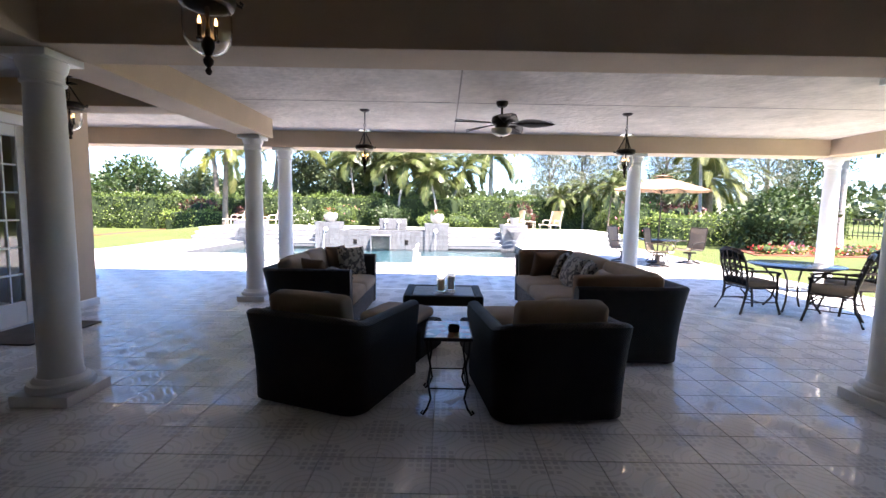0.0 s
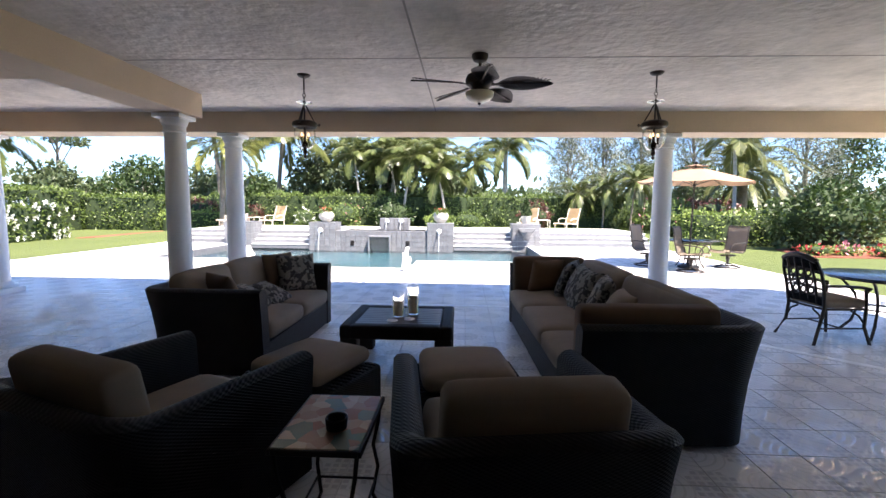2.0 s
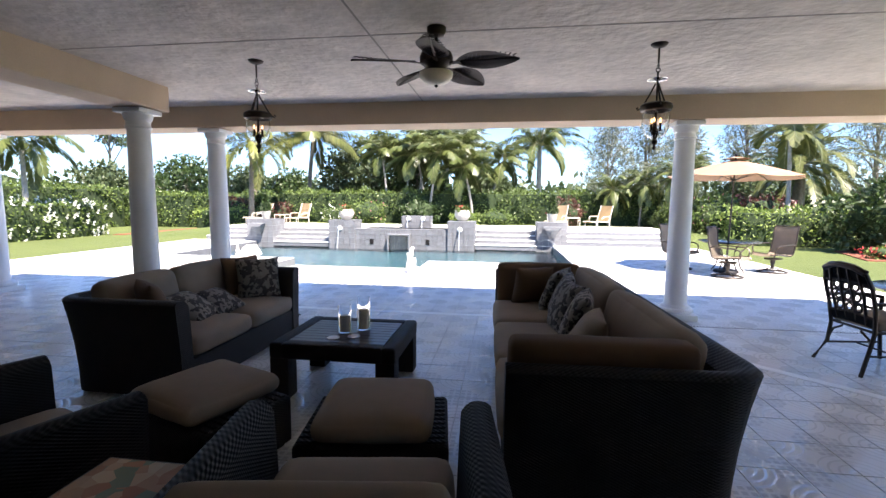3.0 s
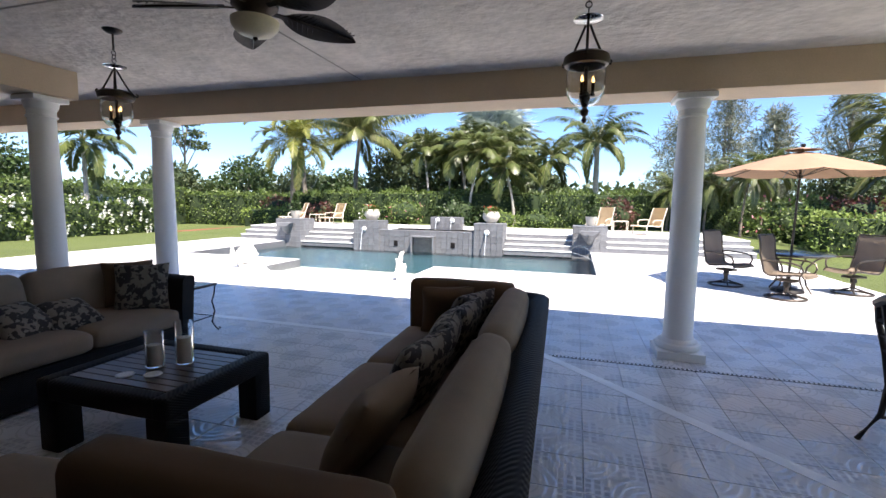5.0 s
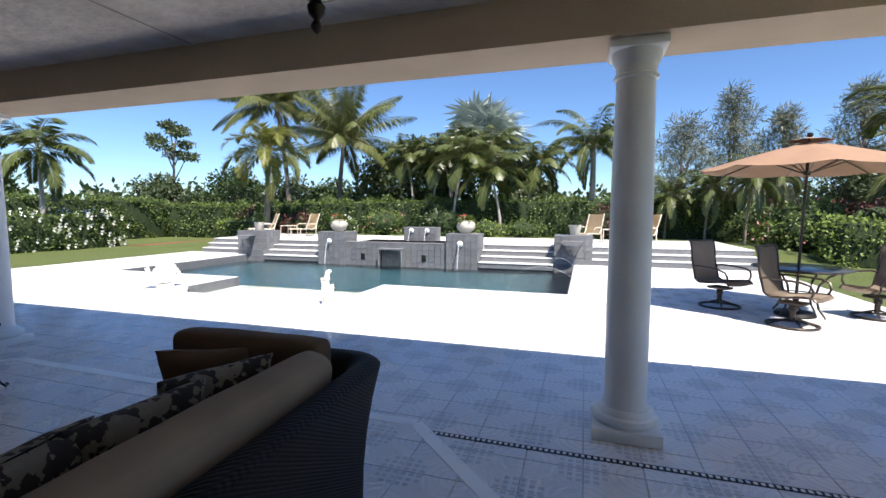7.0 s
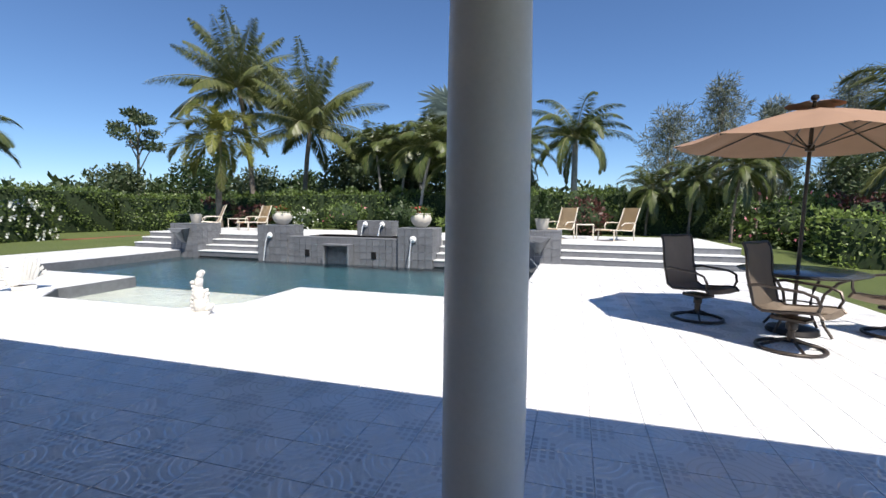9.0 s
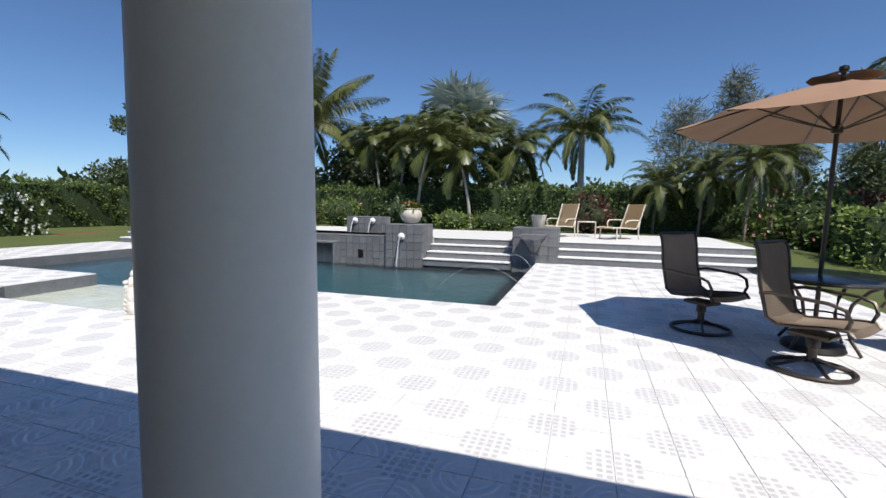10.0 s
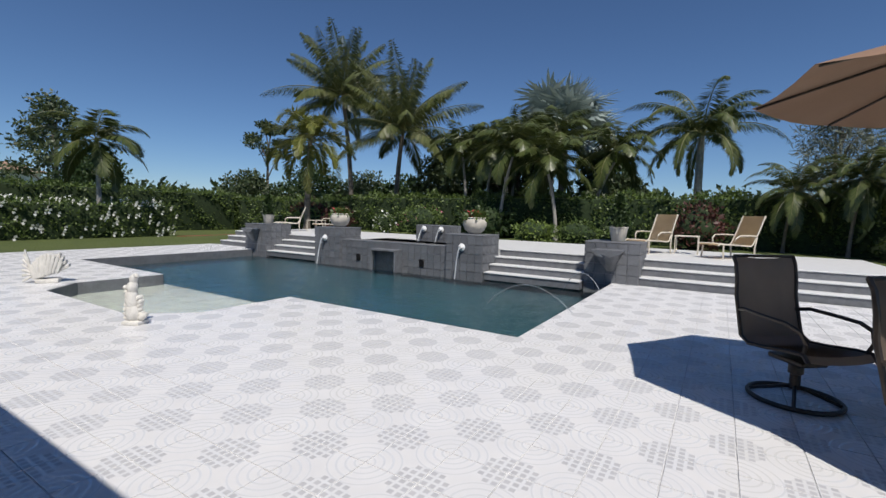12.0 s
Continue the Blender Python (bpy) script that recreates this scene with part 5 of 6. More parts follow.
def stone_fish(name, x, y, rz, lying, label):
    """A white cast stone sea ornament: scaled body, fanned fins."""
    e = bmesh.new()
    if not lying:
        def lump(c, r, turn=0.0):
            q = bmesh.new()
            bmesh.ops.create_icosphere(q, subdivisions=3, radius=1)
            for v in q.verts:
                v.co *= 1 + 0.16 * noise.noise(v.co * 3.1 + Vector(c) * 9)
            bmesh.ops.transform(q, matrix=Matrix.Translation(c) @ Matrix.Rotation(radians(turn), 4, "Y") @ Matrix.Diagonal((*r, 1)), verts=q.verts[:])
            tmp(e, q)
        box(e, (0.26, 0.2, 0.05), (0.03, 0, 0.025), 0.018, 2)
        lump((0.0, 0, 0.14), (0.10, 0.09, 0.14))
        lump((-0.01, 0, 0.3), (0.085, 0.08, 0.15), -6)
        lump((0.0, 0, 0.45), (0.06, 0.065, 0.1), 8)
        lump((0.02, 0, 0.56), (0.05, 0.05, 0.055))
        lump((0.06, 0, 0.6), (0.045, 0.03, 0.03), 20)
        for i in range(8):
            lump((-0.085 - 0.012 * math.sin(i), 0, 0.07 + 0.055 * i), (0.055 - 0.003 * i, 0.05, 0.026), 25)
        for i in range(6):
            lump((0.1 + 0.01 * math.sin(2 * i), 0.01, 0.08 + 0.05 * i), (0.05, 0.04, 0.03), -30)
        lump((0.15, 0, 0.1), (0.08, 0.05, 0.04), -35)
    else:
        for i in range(9):
            k = i / 8
            r = 0.13 + 0.06 * math.sin(math.pi * k)
            box(e, (0.09, r * 1.5, r * 1.7), (-0.3 + 0.55 * k, 0.0, 0.16 + 0.1 * math.sin(2.4 * k)), 0.03, 2, Matrix.Rotation(radians(-20 + 60 * k), 4, "Y"))
        for i in range(7):
            box(e, (0.28, 0.05, 0.035), (-0.42, 0.0, 0.07 + 0.045 * i), 0.012, 1, Matrix.Rotation(radians(-18 + 14 * i), 4, "Y"))
        for i in range(4):
            box(e, (0.05, 0.14, 0.2), (0.22 + 0.05 * i, 0.02, 0.33 - 0.04 * i), 0.02, 2, Matrix.Rotation(radians(30 + 14 * i), 4, "Y"))
        box(e, (0.5, 0.24, 0.06), (0, 0, 0.03), 0.02, 2)
    ob = tagged(mesh_ob(name, e, STONE), label, "statue", "stone ornaments")
    ob.matrix_basis = pose(x, y, 0, 0, 0, rz) @ Matrix.Diagonal((0.62, 1.0, 1.2, 1) if lying else (0.8, 0.9, 0.92, 1))


stone_fish("stone_ornament", -0.61, 11.79, 25, False, "upright white cast stone fish ornament by the pool")
stone_fish("stone_ornament", -4.68, 12.27, 58, True, "white cast stone shell ornament on the deck")


# ---- planting ----
def hedge(name, x0, x1, y0, y1, z0, z1, leaf, label, seed, size=0.13, dens=95, rz=0.0, flowers=None, fl_n=0):
    """A clipped hedge: inner mass coloured dark for the shade within, leaves all over its uneven faces."""
    rng = np.random.default_rng(seed)
    w, d, h = x1 - x0, y1 - y0, z1 - z0
    p = thing(name, label, "hedge", pose((x0 + x1) / 2, (y0 + y1) / 2, z0, 0, 0, rz))
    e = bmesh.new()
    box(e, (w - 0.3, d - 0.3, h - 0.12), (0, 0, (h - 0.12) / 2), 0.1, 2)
    part("inner_shade_mass", e, SHADE_CORE, p)
    n = int(dens * (w * d + 2 * w * h + 2 * d * h))
    areas = np.array([w * d, w * h, w * h, d * h, d * h])
    f = rng.choice(5, n, p=areas / areas.sum())
    u, v = rng.random(n) - 0.5, rng.random(n)
    base, nor = np.zeros((n, 3)), np.zeros((n, 3))
    for k in range(5):
        q = f == k
        uu, vv = u[q], v[q]
        if k == 0:
            base[q] = np.stack([uu * w, (vv - 0.5) * d, np.full(q.sum(), h)], 1)
            nor[q] = (0, 0, 1)
        elif k < 3:
            s = 1 if k == 1 else -1
            base[q] = np.stack([uu * w, np.full(q.sum(), s * d / 2), vv * h], 1)
            nor[q] = (0, s, 0)
        else:
            s = 1 if k == 3 else -1
            base[q] = np.stack([np.full(q.sum(), s * w / 2), uu * d, vv * h], 1)
            nor[q] = (s, 0, 0)
    lump = 0.11 * np.sin(base[:, 0] * 2.1 + seed) + 0.09 * np.sin(base[:, 0] * 5.3 + base[:, 2] * 3 + base[:, 1] * 2.2) + 0.07 * np.sin(base[:, 1] * 3.7 + base[:, 2] * 4 + seed)
    base += nor * (lump - 0.1 + rng.normal(size=n) * 0.07)[:, None]
    base[:, 2] = np.maximum(base[:, 2], 0.02)
    way = nor * 0.7 + rng.normal(size=(n, 3)) * 0.6
    way /= np.linalg.norm(way, axis=1)[:, None]
    half = np.cross(way, rng.normal(size=(n, 3)))
    half /= np.linalg.norm(half, axis=1)[:, None]
    s = size * (0.6 + 0.8 * rng.random(n))[:, None]
    kites("leaves", list(zip(base, way * s, half * s * 0.3)), leaf, p)
    if flowers:
        rows = []
        for i in rng.choice(n, fl_n):
            c = base[i] + nor[i] * 0.06
            for j in range(5):
                a = 2 * math.pi * j / 5
                o = np.array((math.cos(a), math.sin(a) * 0.4, math.sin(a)))
                rows.append((c, o * 0.12, np.cross(o, nor[i] + 0.01) * 0.06))
        kites("blossom", rows, flowers, p)
    return p


def shrub(name, x, y, z, rad, leaf, label, seed, n=900, size=0.13, flowers=None, fl_n=60):
    p = thing(name, label, "shrub", pose(x, y, z))
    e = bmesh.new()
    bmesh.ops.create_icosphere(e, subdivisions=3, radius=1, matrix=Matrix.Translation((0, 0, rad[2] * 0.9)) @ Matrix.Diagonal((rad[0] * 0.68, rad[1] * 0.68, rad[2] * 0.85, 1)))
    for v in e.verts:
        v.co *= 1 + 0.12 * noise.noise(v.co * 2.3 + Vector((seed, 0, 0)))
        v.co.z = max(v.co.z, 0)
    # dark lump inside the leaves, coloured as the shade between them
    part("inner_shade_mass", e, SHADE_CORE, p)
    rows = [r for r in leaf_cloud(n, rad, (0, 0, rad[2] * 0.95), size, seed, 0.62) if r[0][2] > 0.03]
    kites("leaves", rows, leaf, p)
    if flowers:
        kites("flowers", [r for r in leaf_cloud(fl_n, (rad[0] * 1.04, rad[1] * 1.04, rad[2] * 1.04), (0, 0, rad[2]), 0.12, seed + 1, 0.9) if r[0][2] > 0.1], flowers, p)


def frond(rows, spine, base, az, elev, length, droop, n, leaf_len, wid, rng, vee=0.5, hang=0.5):
    """One feather frond: an arching midrib with leaflets on both sides."""
    p = Vector(base)
    out = Vector((math.cos(az), math.sin(az), 0))
    side = Vector((-math.sin(az), math.cos(az), 0))
    pts = [p.copy()]
    for i in range(n):
        k = i / n
        a = elev - droop * k ** 1.3
        t = out * math.cos(a) + Vector((0, 0, math.sin(a)))
        p = p + t * (length / n)
        pts.append(p.copy())
        if k < 0.12:
            continue
        ll = leaf_len * math.sin(math.pi * min(1, 0.18 + 0.8 * k)) ** 0.6 * (0.85 + 0.3 * rng.random())
        up = side.cross(t)
        for s in (-1, 1):
            d = side * s * (0.85 - 0.3 * k) + t * (0.35 + 0.5 * k) + up * (vee * (0.6 if up.z > 0 else -0.6)) * rng.uniform(0.2, 1) + Vector((0, 0, -hang * rng.uniform(0.5, 1.2)))
            d.normalize()
            hw = d.cross(up)
            hw = hw.normalized() * wid if hw.length > 1e-3 else side * wid
            rows.append((p[:], (d * ll)[:], hw[:]))
    spine.append(pts)


def palm(x, y, z, height, leaf, bark, label, seed, r0=0.16, lean=(0, 0), fronds=18, flen=2.6, leaf_len=0.55, droop=1.7, up=1.35, low=-0.5, wid=0.025, n=30, vee=0.5, hang=0.5, shaft=None, name="palm_tree", stiff=0.0):
    rng = random.Random(seed)
    n, wid = int(n * 2.3), wid * 1.15
    t = thing(name, label, "palm tree", pose(x, y, z), "garden palms")
    pts, rads = [], []
    for i in range(15):
        k = i / 14
        pts.append((lean[0] * k * k, lean[1] * k * k, height * k))
        rads.append(r0 * (1.25 - 0.35 * min(1, k * 5) - 0.3 * k) * (1 + 0.05 * (i % 2)))
    part("trunk", tube(bmesh.new(), pts, rads, 10), bark, t)
    top = Vector(pts[-1])
    if shaft:
        part("crownshaft", tube(bmesh.new(), [top - Vector((0, 0, 0.05)), top + Vector((0, 0, shaft * 0.5)), top + Vector((0, 0, shaft))], [r0 * 0.75, r0 * 0.7, r0 * 0.3], 10), HEDGE, t, "smooth green crownshaft")
        top = top + Vector((0, 0, shaft * 0.8))
    rows, spine = [], []
    for i in range(fronds):
        k = i / (fronds - 1)
        az = i * 2.399963 + rng.uniform(-0.2, 0.2)
        frond(rows, spine, top, az, up - (up - low) * k ** 1.1 + rng.uniform(-0.1, 0.1), flen * rng.uniform(0.85, 1.1), droop * rng.uniform(0.8, 1.2) * (1 - 0.3 * k) * (1 - stiff * (1 - k)), n, leaf_len, wid, rng, vee, hang)
    kites("crown", rows, leaf, t)
    e = bmesh.new()
    for s in spine:
        tube(e, s[::3], [0.028 * flen / 2.6 * (1 - 0.85 * j / max(1, len(s[::3]) - 1)) for j in range(len(s[::3]))], 4)
    part("midrib_set", e, PALERIB, t, "pale yellowish midribs")
    return t


def fan_palm(x, y, z, height, leaf, label, seed, fronds=26, size=1.1):
    rng = random.Random(seed)
    t = thing("fan_palm", label, "palm tree", pose(x, y, z), "garden palms")
    part("trunk", tube(bmesh.new(), [(0, 0, 0), (0.05, 0, height * 0.5), (0, 0, height)], [0.28, 0.22, 0.24], 12), BARK, t)
    rows, e = [], bmesh.new()
    for i in range(fronds):
        k = i / (fronds - 1)
        az, el = i * 2.399963, 1.35 - 1.7 * k
        d = Vector((math.cos(az) * math.cos(el), math.sin(az) * math.cos(el), math.sin(el)))
        hub = Vector((0, 0, height)) + d * size * rng.uniform(0.6, 1.0)
        tube(e, [(0, 0, height - 0.1), hub[:]], [0.05, 0.025], 5)
        side = d.cross(Vector((0, 0, 1)))
        side = side.normalized() if side.length > 0.1 else Vector((1, 0, 0))
        side = (side + d.cross(side) * rng.uniform(-0.7, 0.7)).normalized()
        upv = side.cross(d)
        for j in range(34):
            a = radians(-115 + 230 * j / 33)
            w = (d * math.cos(a) + side * math.sin(a) + upv * (0.25 * abs(math.sin(a)) + 0.05 * (j % 2))).normalized()
            hw = w.cross(upv).normalized() * 0.075 * size
            r = size * rng.uniform(0.85, 1.08)
            rows.append((hub[:], (w * r * 0.75)[:], hw[:]))
            tip = (w + Vector((0, 0, -0.35 - 0.5 * rng.random()))).normalized()
            rows.append(((hub + w * r * 0.45)[:], (tip * r * 0.6)[:], (hw * 0.7)[:]))
    kites("crown", rows, leaf, t)
    part("stalks", e, leaf, t)


def tree(x, y, z, height, spread, leaf, label, seed, clumps=14, per=260, size=0.35, trunk=0.2, low=0.4, name="tree", flat=0.6, slim=0.28):
    """A tapered trunk, limbs and a ragged crown of leaf clumps."""
    rng = random.Random(seed)
    t = thing(name, label, "tree", pose(x, y, z))
    part("trunk", tube(bmesh.new(), [(0, 0, 0), (rng.uniform(-0.3, 0.3), 0, height * 0.4), (rng.uniform(-0.4, 0.4), 0, height * 0.8)], [trunk, trunk * 0.7, trunk * 0.3], 8), BARK, t)
    rows, e = [], bmesh.new()
    for i in range(clumps):
        k = low + (1 - low) * (i + 0.5) / clumps
        a = i * 2.4 + rng.uniform(-0.4, 0.4)
        r = spread * math.sin(math.pi * min(0.95, (k - low) / (1 - low) * 0.75 + 0.22)) * rng.uniform(0.45, 1.0)
        c = (r * math.cos(a), r * math.sin(a), height * k)
        tube(e, [(0, 0, height * max(0.2, k - 0.22)), (c[0] * 0.6, c[1] * 0.6, height * (k - 0.06)), c], [trunk * 0.35, trunk * 0.2, trunk * 0.08], 5)
        s = spread * rng.uniform(0.32, 0.5)
        rows += leaf_cloud(per, (s, s, s * flat), c, size, seed * 31 + i, 0.15, slim)
    part("branching", e, BARK, t)
    kites("crown", rows, leaf, t)


# hedges behind and beside the pool
hedge("clipped_hedge", -11.5, 9.5, 26.2, 27.8, 0.38, 2.15, HEDGE, "long clipped green hedge behind the terrace", 1, 0.12, 150)
hedge("clipped_hedge", -26.5, -11.8, 27.0, 28.8, -0.05, 2.0, HEDGE, "long clipped green hedge beside the lawn", 2, 0.13, 130)
hedge("clipped_hedge", -23.5, -21.5, 5.0, 27.0, -0.05, 2.3, HEDGE, "tall clipped green hedge beside the lawn", 3, 0.13, 130)
hedge("flowering_hedge", -19.2, -16.6, 4.0, 20.5, -0.05, 1.45, HEDGE, "green hedge full of white flowers by the lawn", 4, 0.11, 150, flowers=PETAL, fl_n=620)
hedge("clipped_hedge", 9.5, 26.0, 28.5, 30.2, -0.05, 1.9, HEDGE, "long clipped green hedge at the garden's edge", 5, 0.13, 120)
hedge("pale_hedge", 10.2, 14.2, 20.6, 22.2, -0.05, 1.35, PALEHEDGE, "clipped pale green hedge beside the deck", 6, 0.11, 150)
hedge("low_hedge", -15.5, -12.0, 24.6, 25.8, -0.05, 1.15, PALEHEDGE, "low pale green hedge at the terrace's end", 7, 0.12, 90)

shrub("shrub", -5.6, 24.7, 0.42, (0.95, 0.8, 0.65), HEDGE, "rounded green shrub with pink flowers behind the terrace", 11, 1100, 0.12, PINKPETAL, 30)
shrub("shrub", -0.6, 24.4, 0.42, (0.75, 0.6, 0.4), PALEHEDGE, "low rounded bright green shrub", 12, 900, 0.1)
shrub("shrub", 0.9, 24.6, 0.42, (0.9, 0.7, 0.4), HEDGE, "low rounded green shrub", 13, 900, 0.1)
shrub("croton_shrub", 4.4, 25.0, 0.42, (0.8, 0.7, 0.7), REDLEAF, "dark red leaved shrub behind the lounge chairs", 14, 900, 0.13)
shrub("croton_shrub", -10.8, 25.2, 0.38, (0.9, 0.7, 0.55), REDLEAF, "dark red leaved shrub at the terrace's end", 15, 900, 0.13)
shrub("croton_shrub", -14.2, 26.4, 0.0, (1.2, 0.8, 0.95), REDLEAF, "dark red leaved shrub before the hedge", 16, 1100, 0.15)
shrub("shrub", -7.6, 24.8, 0.42, (0.5, 0.5, 0.45), HEDGE, "green shrub with white flowers", 17, 600, 0.1, PETAL, 60)
shrub("shrub", -3.0, 25.4, 0.42, (1.1, 0.7, 0.7), DARKLEAF, "dark green shrub behind the spa", 18, 1100, 0.14)
shrub("large_shrub", 14.0, 18.8, 0, (1.7, 1.4, 1.25), DARKLEAF, "large dense dark green shrub beside the lawn", 19, 4200, 0.17)
shrub("large_shrub", 11.0, 24.5, 0, (1.6, 1.2, 0.95), HEDGE, "rounded green shrub with pink flowers", 20, 2000, 0.15, PINKPETAL, 80)
shrub("large_shrub", 13.5, 25.5, 0, (1.5, 1.2, 1.0), REDLEAF, "large purple-red bougainvillea shrub with pink flowers", 21, 1600, 0.15, PINKPETAL, 80)
for i in range(7):
    shrub("flower_clump", 12.4 + i * 1.0, 16.9 + 0.25 * math.sin(i * 2.1), 0, (0.5, 0.4, 0.17), PALEHEDGE, "low bedding plants with red and pink flowers", 30 + i, 260, 0.09, (REDPETAL, PINKPETAL)[i % 2], 70)
bm = bmesh.new()
prism(bm, [(11.6, 16.4), (19.5, 16.2), (19.8, 19.6), (15.5, 20.6), (12.6, 19.2)], -0.1, 0.0)
structure("mulch_bed", bm, MULCH, "bed of red mulch under the shrubs", "bed")
bm = bmesh.new()
prism(bm, [(-16.4, 20.5), (-13.0, 22.5), (-11.4, 24.2), (-11.4, 26.3), (-16.5, 26.9)], -0.1, 0.0)
structure("mulch_bed", bm, MULCH, "bed of red mulch before the hedge", "bed")

# palms
palm(-11.6, 23.95, 0.0, 4.55, FOX, BARK, "foxtail palm with bushy drooping yellow-green fronds", 41, 0.17, (0.2, 0), 19, 2.6, 0.6, 2.3, 1.45, -0.5, 0.028, 44, 1.4, 0.6)
palm(-15.6, 31.2, 0.0, 8.9, COCO, BARK, "tall coconut palm above the hedge", 42, 0.19, (-0.9, 0), 30, 4.7, 1.0, 1.35, 1.57, -0.35, 0.019, 62, 0.1, 1.25, stiff=0.6)
palm(-11.4, 30.4, 0.3, 5.8, COCO, BARK, "coconut palm with feathery fronds behind the terrace", 43, 0.18, (0.5, 0), 30, 4.5, 1.0, 1.35, 1.57, -0.3, 0.019, 62, 0.1, 1.25, stiff=0.6)
fan_palm(-2.95, 35.0, 0.0, 5.9, SILVER, "silver fan palm with large pale leaves", 44, 26, 2.0)
palm(3.85, 36.6, 0.0, 5.75, DARKPALM, PALEBARK, "queen palm with a grey trunk beyond the hedge", 45, 0.26, (0, 0), 20, 4.4, 0.75, 2.5, 1.36, 0.0, 0.022, 60, 0.9, 1.1, stiff=0.25)
for i, (x, y, h, lx) in enumerate(((0.4, 28.1, 2.9, 0.9), (-0.3, 26.0, 2.3, -0.4), (-3.3, 28.4, 3.3, -0.4), (-4.4, 28.2, 3.2, 0.3), (-2.6, 25.9, 3.0, 0.5), (-5.6, 28.6, 3.5, -0.3), (-1.5, 28.6, 3.7, 0.3), (-4.0, 30.2, 4.2, 0.4))):
    palm(x, y, 0.38, h + 0.3, DARKPALM, PALEBARK, "slender leaning palm with dark green fronds", 50 + i, 0.085, (lx, 0), 17, 2.1, 0.6, 1.9, 1.45, -0.4, 0.022, 32, 0.4, 0.8, 0.5)
palm(-17.8, 18.0, -0.03, 3.7, DARKPALM, PALEBARK, "palm with dark arching fronds beside the flowering hedge", 60, 0.12, (0, 0), 15, 2.5, 0.7, 1.8, 1.4, -0.5, 0.024, 36, 0.4, 0.6, 0.5)
for i, (x, y, h) in enumerate(((8.0, 25.6, 2.3), (9.1, 24.6, 2.6), (6.6, 26.0, 2.0), (10.4, 26.4, 3.0))):
    palm(x, y, 0.25, h, DARKPALM, BARK, "clumping palm with fine drooping fronds beside the terrace", 65 + i, 0.055, (0.2, 0), 24, 1.6, 0.32, 2.0, 1.5, -0.7, 0.012, 36, 0.3, 0.6)
palm(16.2, 27.5, 0.0, 3.6, COCO, BARK, "thick date palm with long arching fronds", 70, 0.35, (0, 0), 34, 3.9, 0.5, 1.9, 1.5, -0.6, 0.03, 40, 0.6, 0.3, name="date_palm")
palm(20.0, 19.5, 0.0, 5.4, COCO, PALEBARK, "leaning palm with a grey ringed trunk", 71, 0.17, (1.8, 0), 14, 2.6, 0.6, 1.8, 1.3, -0.5, 0.03, 30)
palm(17.6, 19.9, 0.0, 6.2, COCO, PALEBARK, "tall palm with a grey ringed trunk", 72, 0.2, (0.1, 0), 14, 2.6, 0.6, 1.8, 1.3, -0.5, 0.03, 30)
palm(13.2, 23.0, 0.0, 4.8, COCO, PALEBARK, "slim palm rising behind the pale hedge", 73, 0.1, (-0.2, 0), 12, 2.3, 0.6, 1.9, 1.3, -0.5, 0.03, 28)

# trees and woods beyond the garden
tree(-33.4, 38.2, 0, 9.8, 2.2, FARLEAF, "thin pine with a bare trunk and flat top", 80, 8, 330, 0.26, 0.2, 0.66, "pine_tree", 0.45)
tree(-46, 25.5, 0, 10.5, 3.2, FARLEAF, "dark pine behind the hedge", 81, 16, 300, 0.35, 0.25, 0.3, "pine_tree", 0.6)
for i, (x, y, h, s) in enumerate(((11.0, 46, 8.8, 2.6), (14.6, 47, 11.2, 1.9), (18.0, 47, 9.4, 1.7), (22.5, 46, 10.8, 2.2), (26, 45, 9.5, 2.6), (30, 42, 9, 3.0))):
    tree(x, y, 0, h, s, GREYLEAF, "tall wispy casuarina tree beyond the hedge", 90 + i, 24, 300, 0.5, 0.2, 0.22, "casuarina_tree", 0.8, 0.05)
for i, (x, y, h, s) in enumerate(((-7.2, 33, 6.0, 2.6), (-4.6, 32.4, 5.6, 2.4), (-10.2, 34, 5.0, 2.4), (-1.0, 36.5, 5.0, 2.2), (0.6, 33, 3.2, 1.8), (-24.5, 36, 4.6, 2.8), (-20.5, 38, 3.9, 2.8), (-16.5, 38, 3.6, 2.6), (-29, 33, 4.0, 2.8), (-34, 24, 4.6, 3.2), (-36, 17, 5.0, 3.2), (34, 42, 8, 3.4), (42, 36, 8.5, 3.8), (48, 24, 9.0, 4.2), (22, 44, 5.0, 3.0))):
    tree(x, y, 0, h, s, (FARLEAF, DARKLEAF)[i % 2], "broad dark green tree behind the hedge", 110 + i, 15, 380, 0.27, 0.18, 0.15, "broad_tree", 0.75)

rng = np.random.default_rng(9)
rows = []
for i in range(150):
    a = math.pi * (0.02 + 0.96 * i / 149)
    d = 85 + 25 * rng.random()
    h = 3.2 + 2.4 * rng.random()
    rows += leaf_cloud(130, (4.2, 4.2, h * 0.75), (d * math.cos(a), d * math.sin(a), h * 0.5), 1.3, 500 + i, 0.3)
far = tagged(new("far_woods"), "distant belt of dark green woods", "woods", kind="stuff")
kites("foliage", rows, FARLEAF, far)


# ---- wrought fence and neighbour's house far off ----
fence = thing("metal_fence", "low black metal fence beyond the lawn", "fence")
for i in range(60):
    x = 24 + i * 0.22
    part("picket", box(bmesh.new(), (0.03, 0.03, 1.3), (x, 30.5 - i * 0.12, 0.65)), IRON, fence, smooth=False)
for z in (0.2, 1.25):
    e = tube(bmesh.new(), [(24, 30.5, z), (37, 23.4, z)], 0.03, 6)
    part("rail", e, IRON, fence)

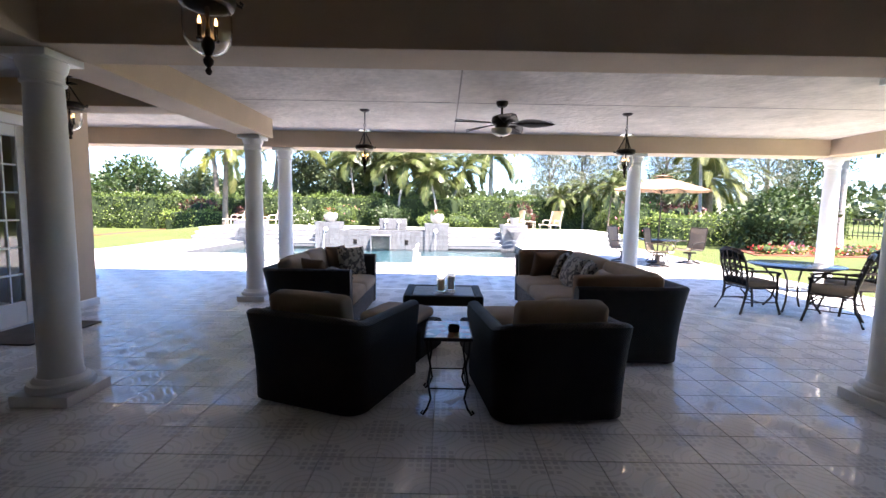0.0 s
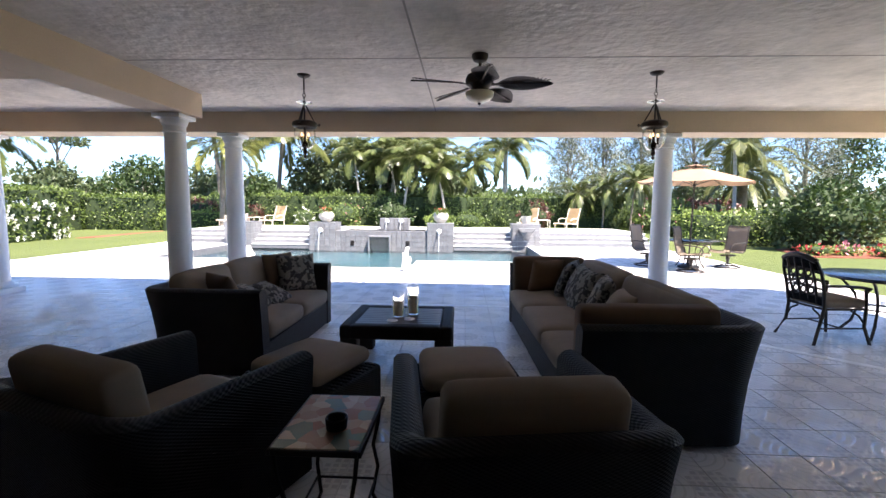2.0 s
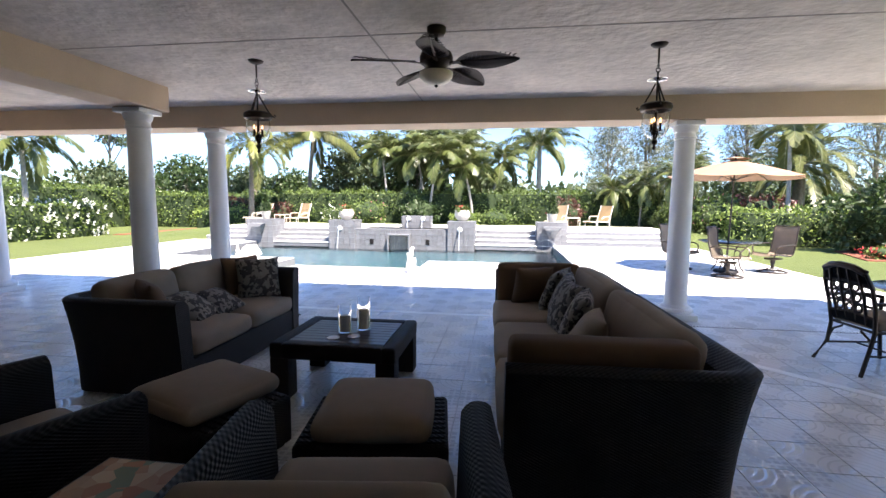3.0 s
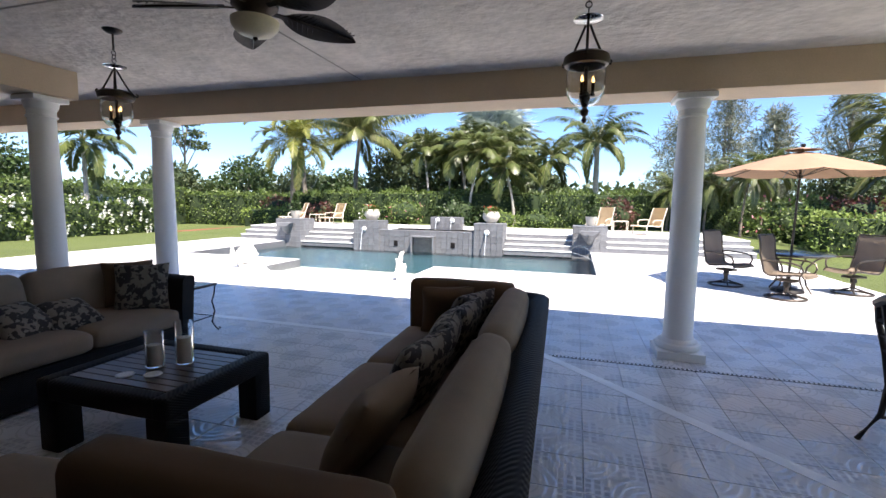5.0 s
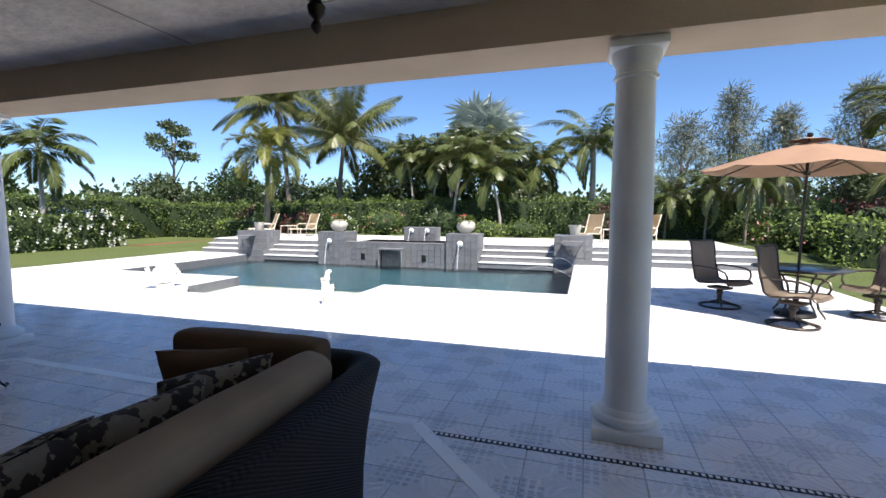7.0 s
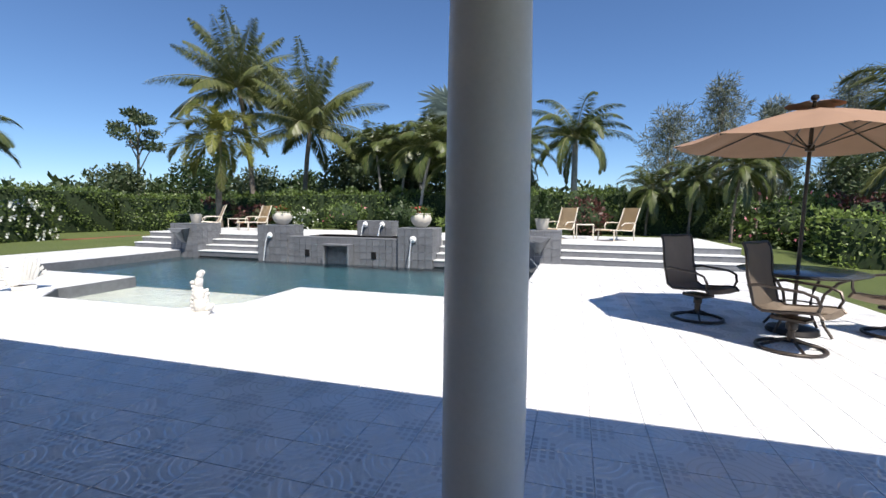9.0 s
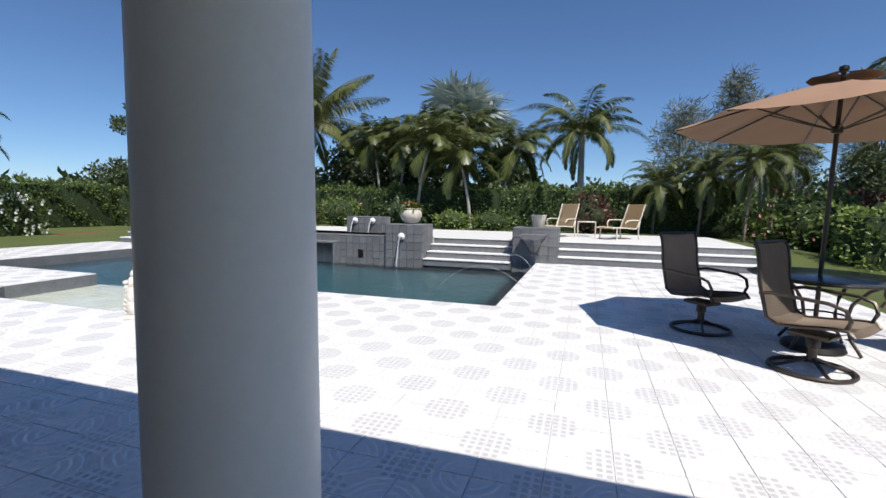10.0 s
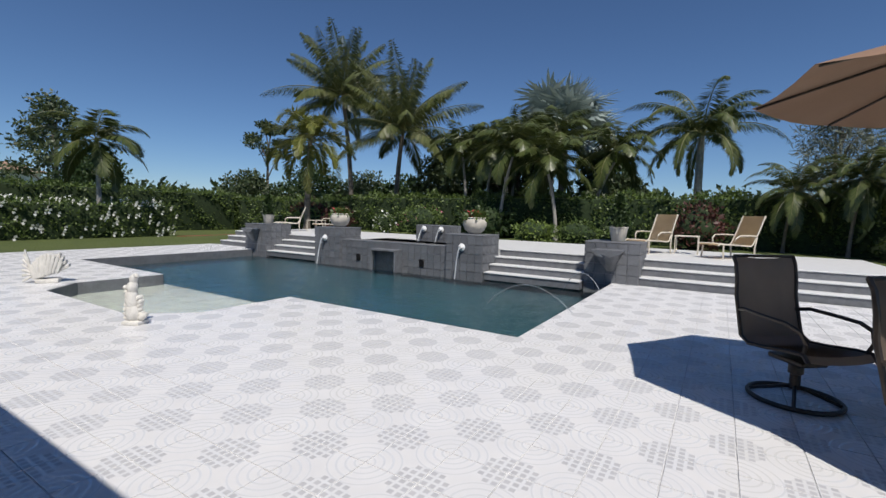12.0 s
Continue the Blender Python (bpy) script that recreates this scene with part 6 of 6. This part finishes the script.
hs = thing("neighbour_house", "low white house with a grey roof far behind the hedge", "house", pose(-66, 24, 0))
part("wall", box(bmesh.new(), (9, 10, 4.9), (0, 0, 2.45)), WHITE, hs, smooth=False)
e = bmesh.new()
v = [e.verts.new(p) for p in ((-5.2, -5.8, 4.8), (5.2, -5.8, 4.8), (5.2, 5.8, 4.8), (-5.2, 5.8, 4.8), (0, -3, 6.1), (0, 3, 6.1))]
for f in ((0, 1, 4), (1, 2, 5, 4), (2, 3, 5), (3, 0, 4, 5), (3, 2, 1, 0)):
    e.faces.new([v[i] for i in f])
part("roof", e, ROOF, hs, smooth=False)
for k in (-2.6, 0, 2.6):
    part("window", box(bmesh.new(), (0.1, 1.3, 1.2), (4.52, k, 3.5), 0.02, 1), SMOKED, hs, smooth=False)

# ---- floor tiles ----
g = 0.0018


def tile_verts(x0, x1, y0, y1):
    b = 0.0025
    return [(x0, y0, -0.012), (x1, y0, -0.012), (x1, y1, -0.012), (x0, y1, -0.012), (x0 + b, y0 + b, 0), (x1 - b, y0 + b, 0), (x1 - b, y1 - b, 0), (x0 + b, y1 - b, 0)]


TF = ((4, 5, 6, 7), (0, 1, 5, 4), (1, 2, 6, 5), (2, 3, 7, 6), (3, 0, 4, 7))
NEAR = (1.4, 6.2, 7.6, 14.3)
field_v, field_f = [], []
me = bpy.data.meshes.new("tile")
hp = PITCH / 2 - g
me.from_pydata(tile_verts(-hp, hp, -hp, hp), [], TF)
me.materials.append(TILE)
for i in range(math.floor((DECK[0] - TX) / PITCH), math.ceil((DECK[1] - TX) / PITCH)):
    for j in range(math.floor((DECK[2] - TY) / PITCH), math.ceil((DECK[3] - TY) / PITCH)):
        full = (TX + i * PITCH + g, TX + (i + 1) * PITCH - g, TY + j * PITCH + g, TY + (j + 1) * PITCH - g)
        r = (max(full[0], DECK[0]), min(full[1], DECK[1]), max(full[2], DECK[2]), min(full[3], DECK[3]))
        left = minus(minus([r], POOL), BAY)
        if left == [full] and NEAR[0] < full[0] and full[1] < NEAR[1] and NEAR[2] < full[2] and full[3] < NEAR[3]:
            ob = new("tile", me)
            ob.location = ((full[0] + full[1]) / 2, (full[2] + full[3]) / 2, 0)
            ob.parent = floor
            continue
        for q in left:
            k = len(field_v)
            field_v += tile_verts(*q)
            field_f += [tuple(k + a for a in f) for f in TF]
for c in CORNERS:
    k = len(field_v)
    field_v += [(x, y, 0.0) for x, y in c]
    field_f.append((k, k + 1, k + 2))
me = bpy.data.meshes.new("tile_field")
me.from_pydata(field_v, [], field_f)
me.materials.append(TILE)
ob = tagged(new("tile_field", me), "pale patterned tiles", kind="stuff")
ob.parent = floor
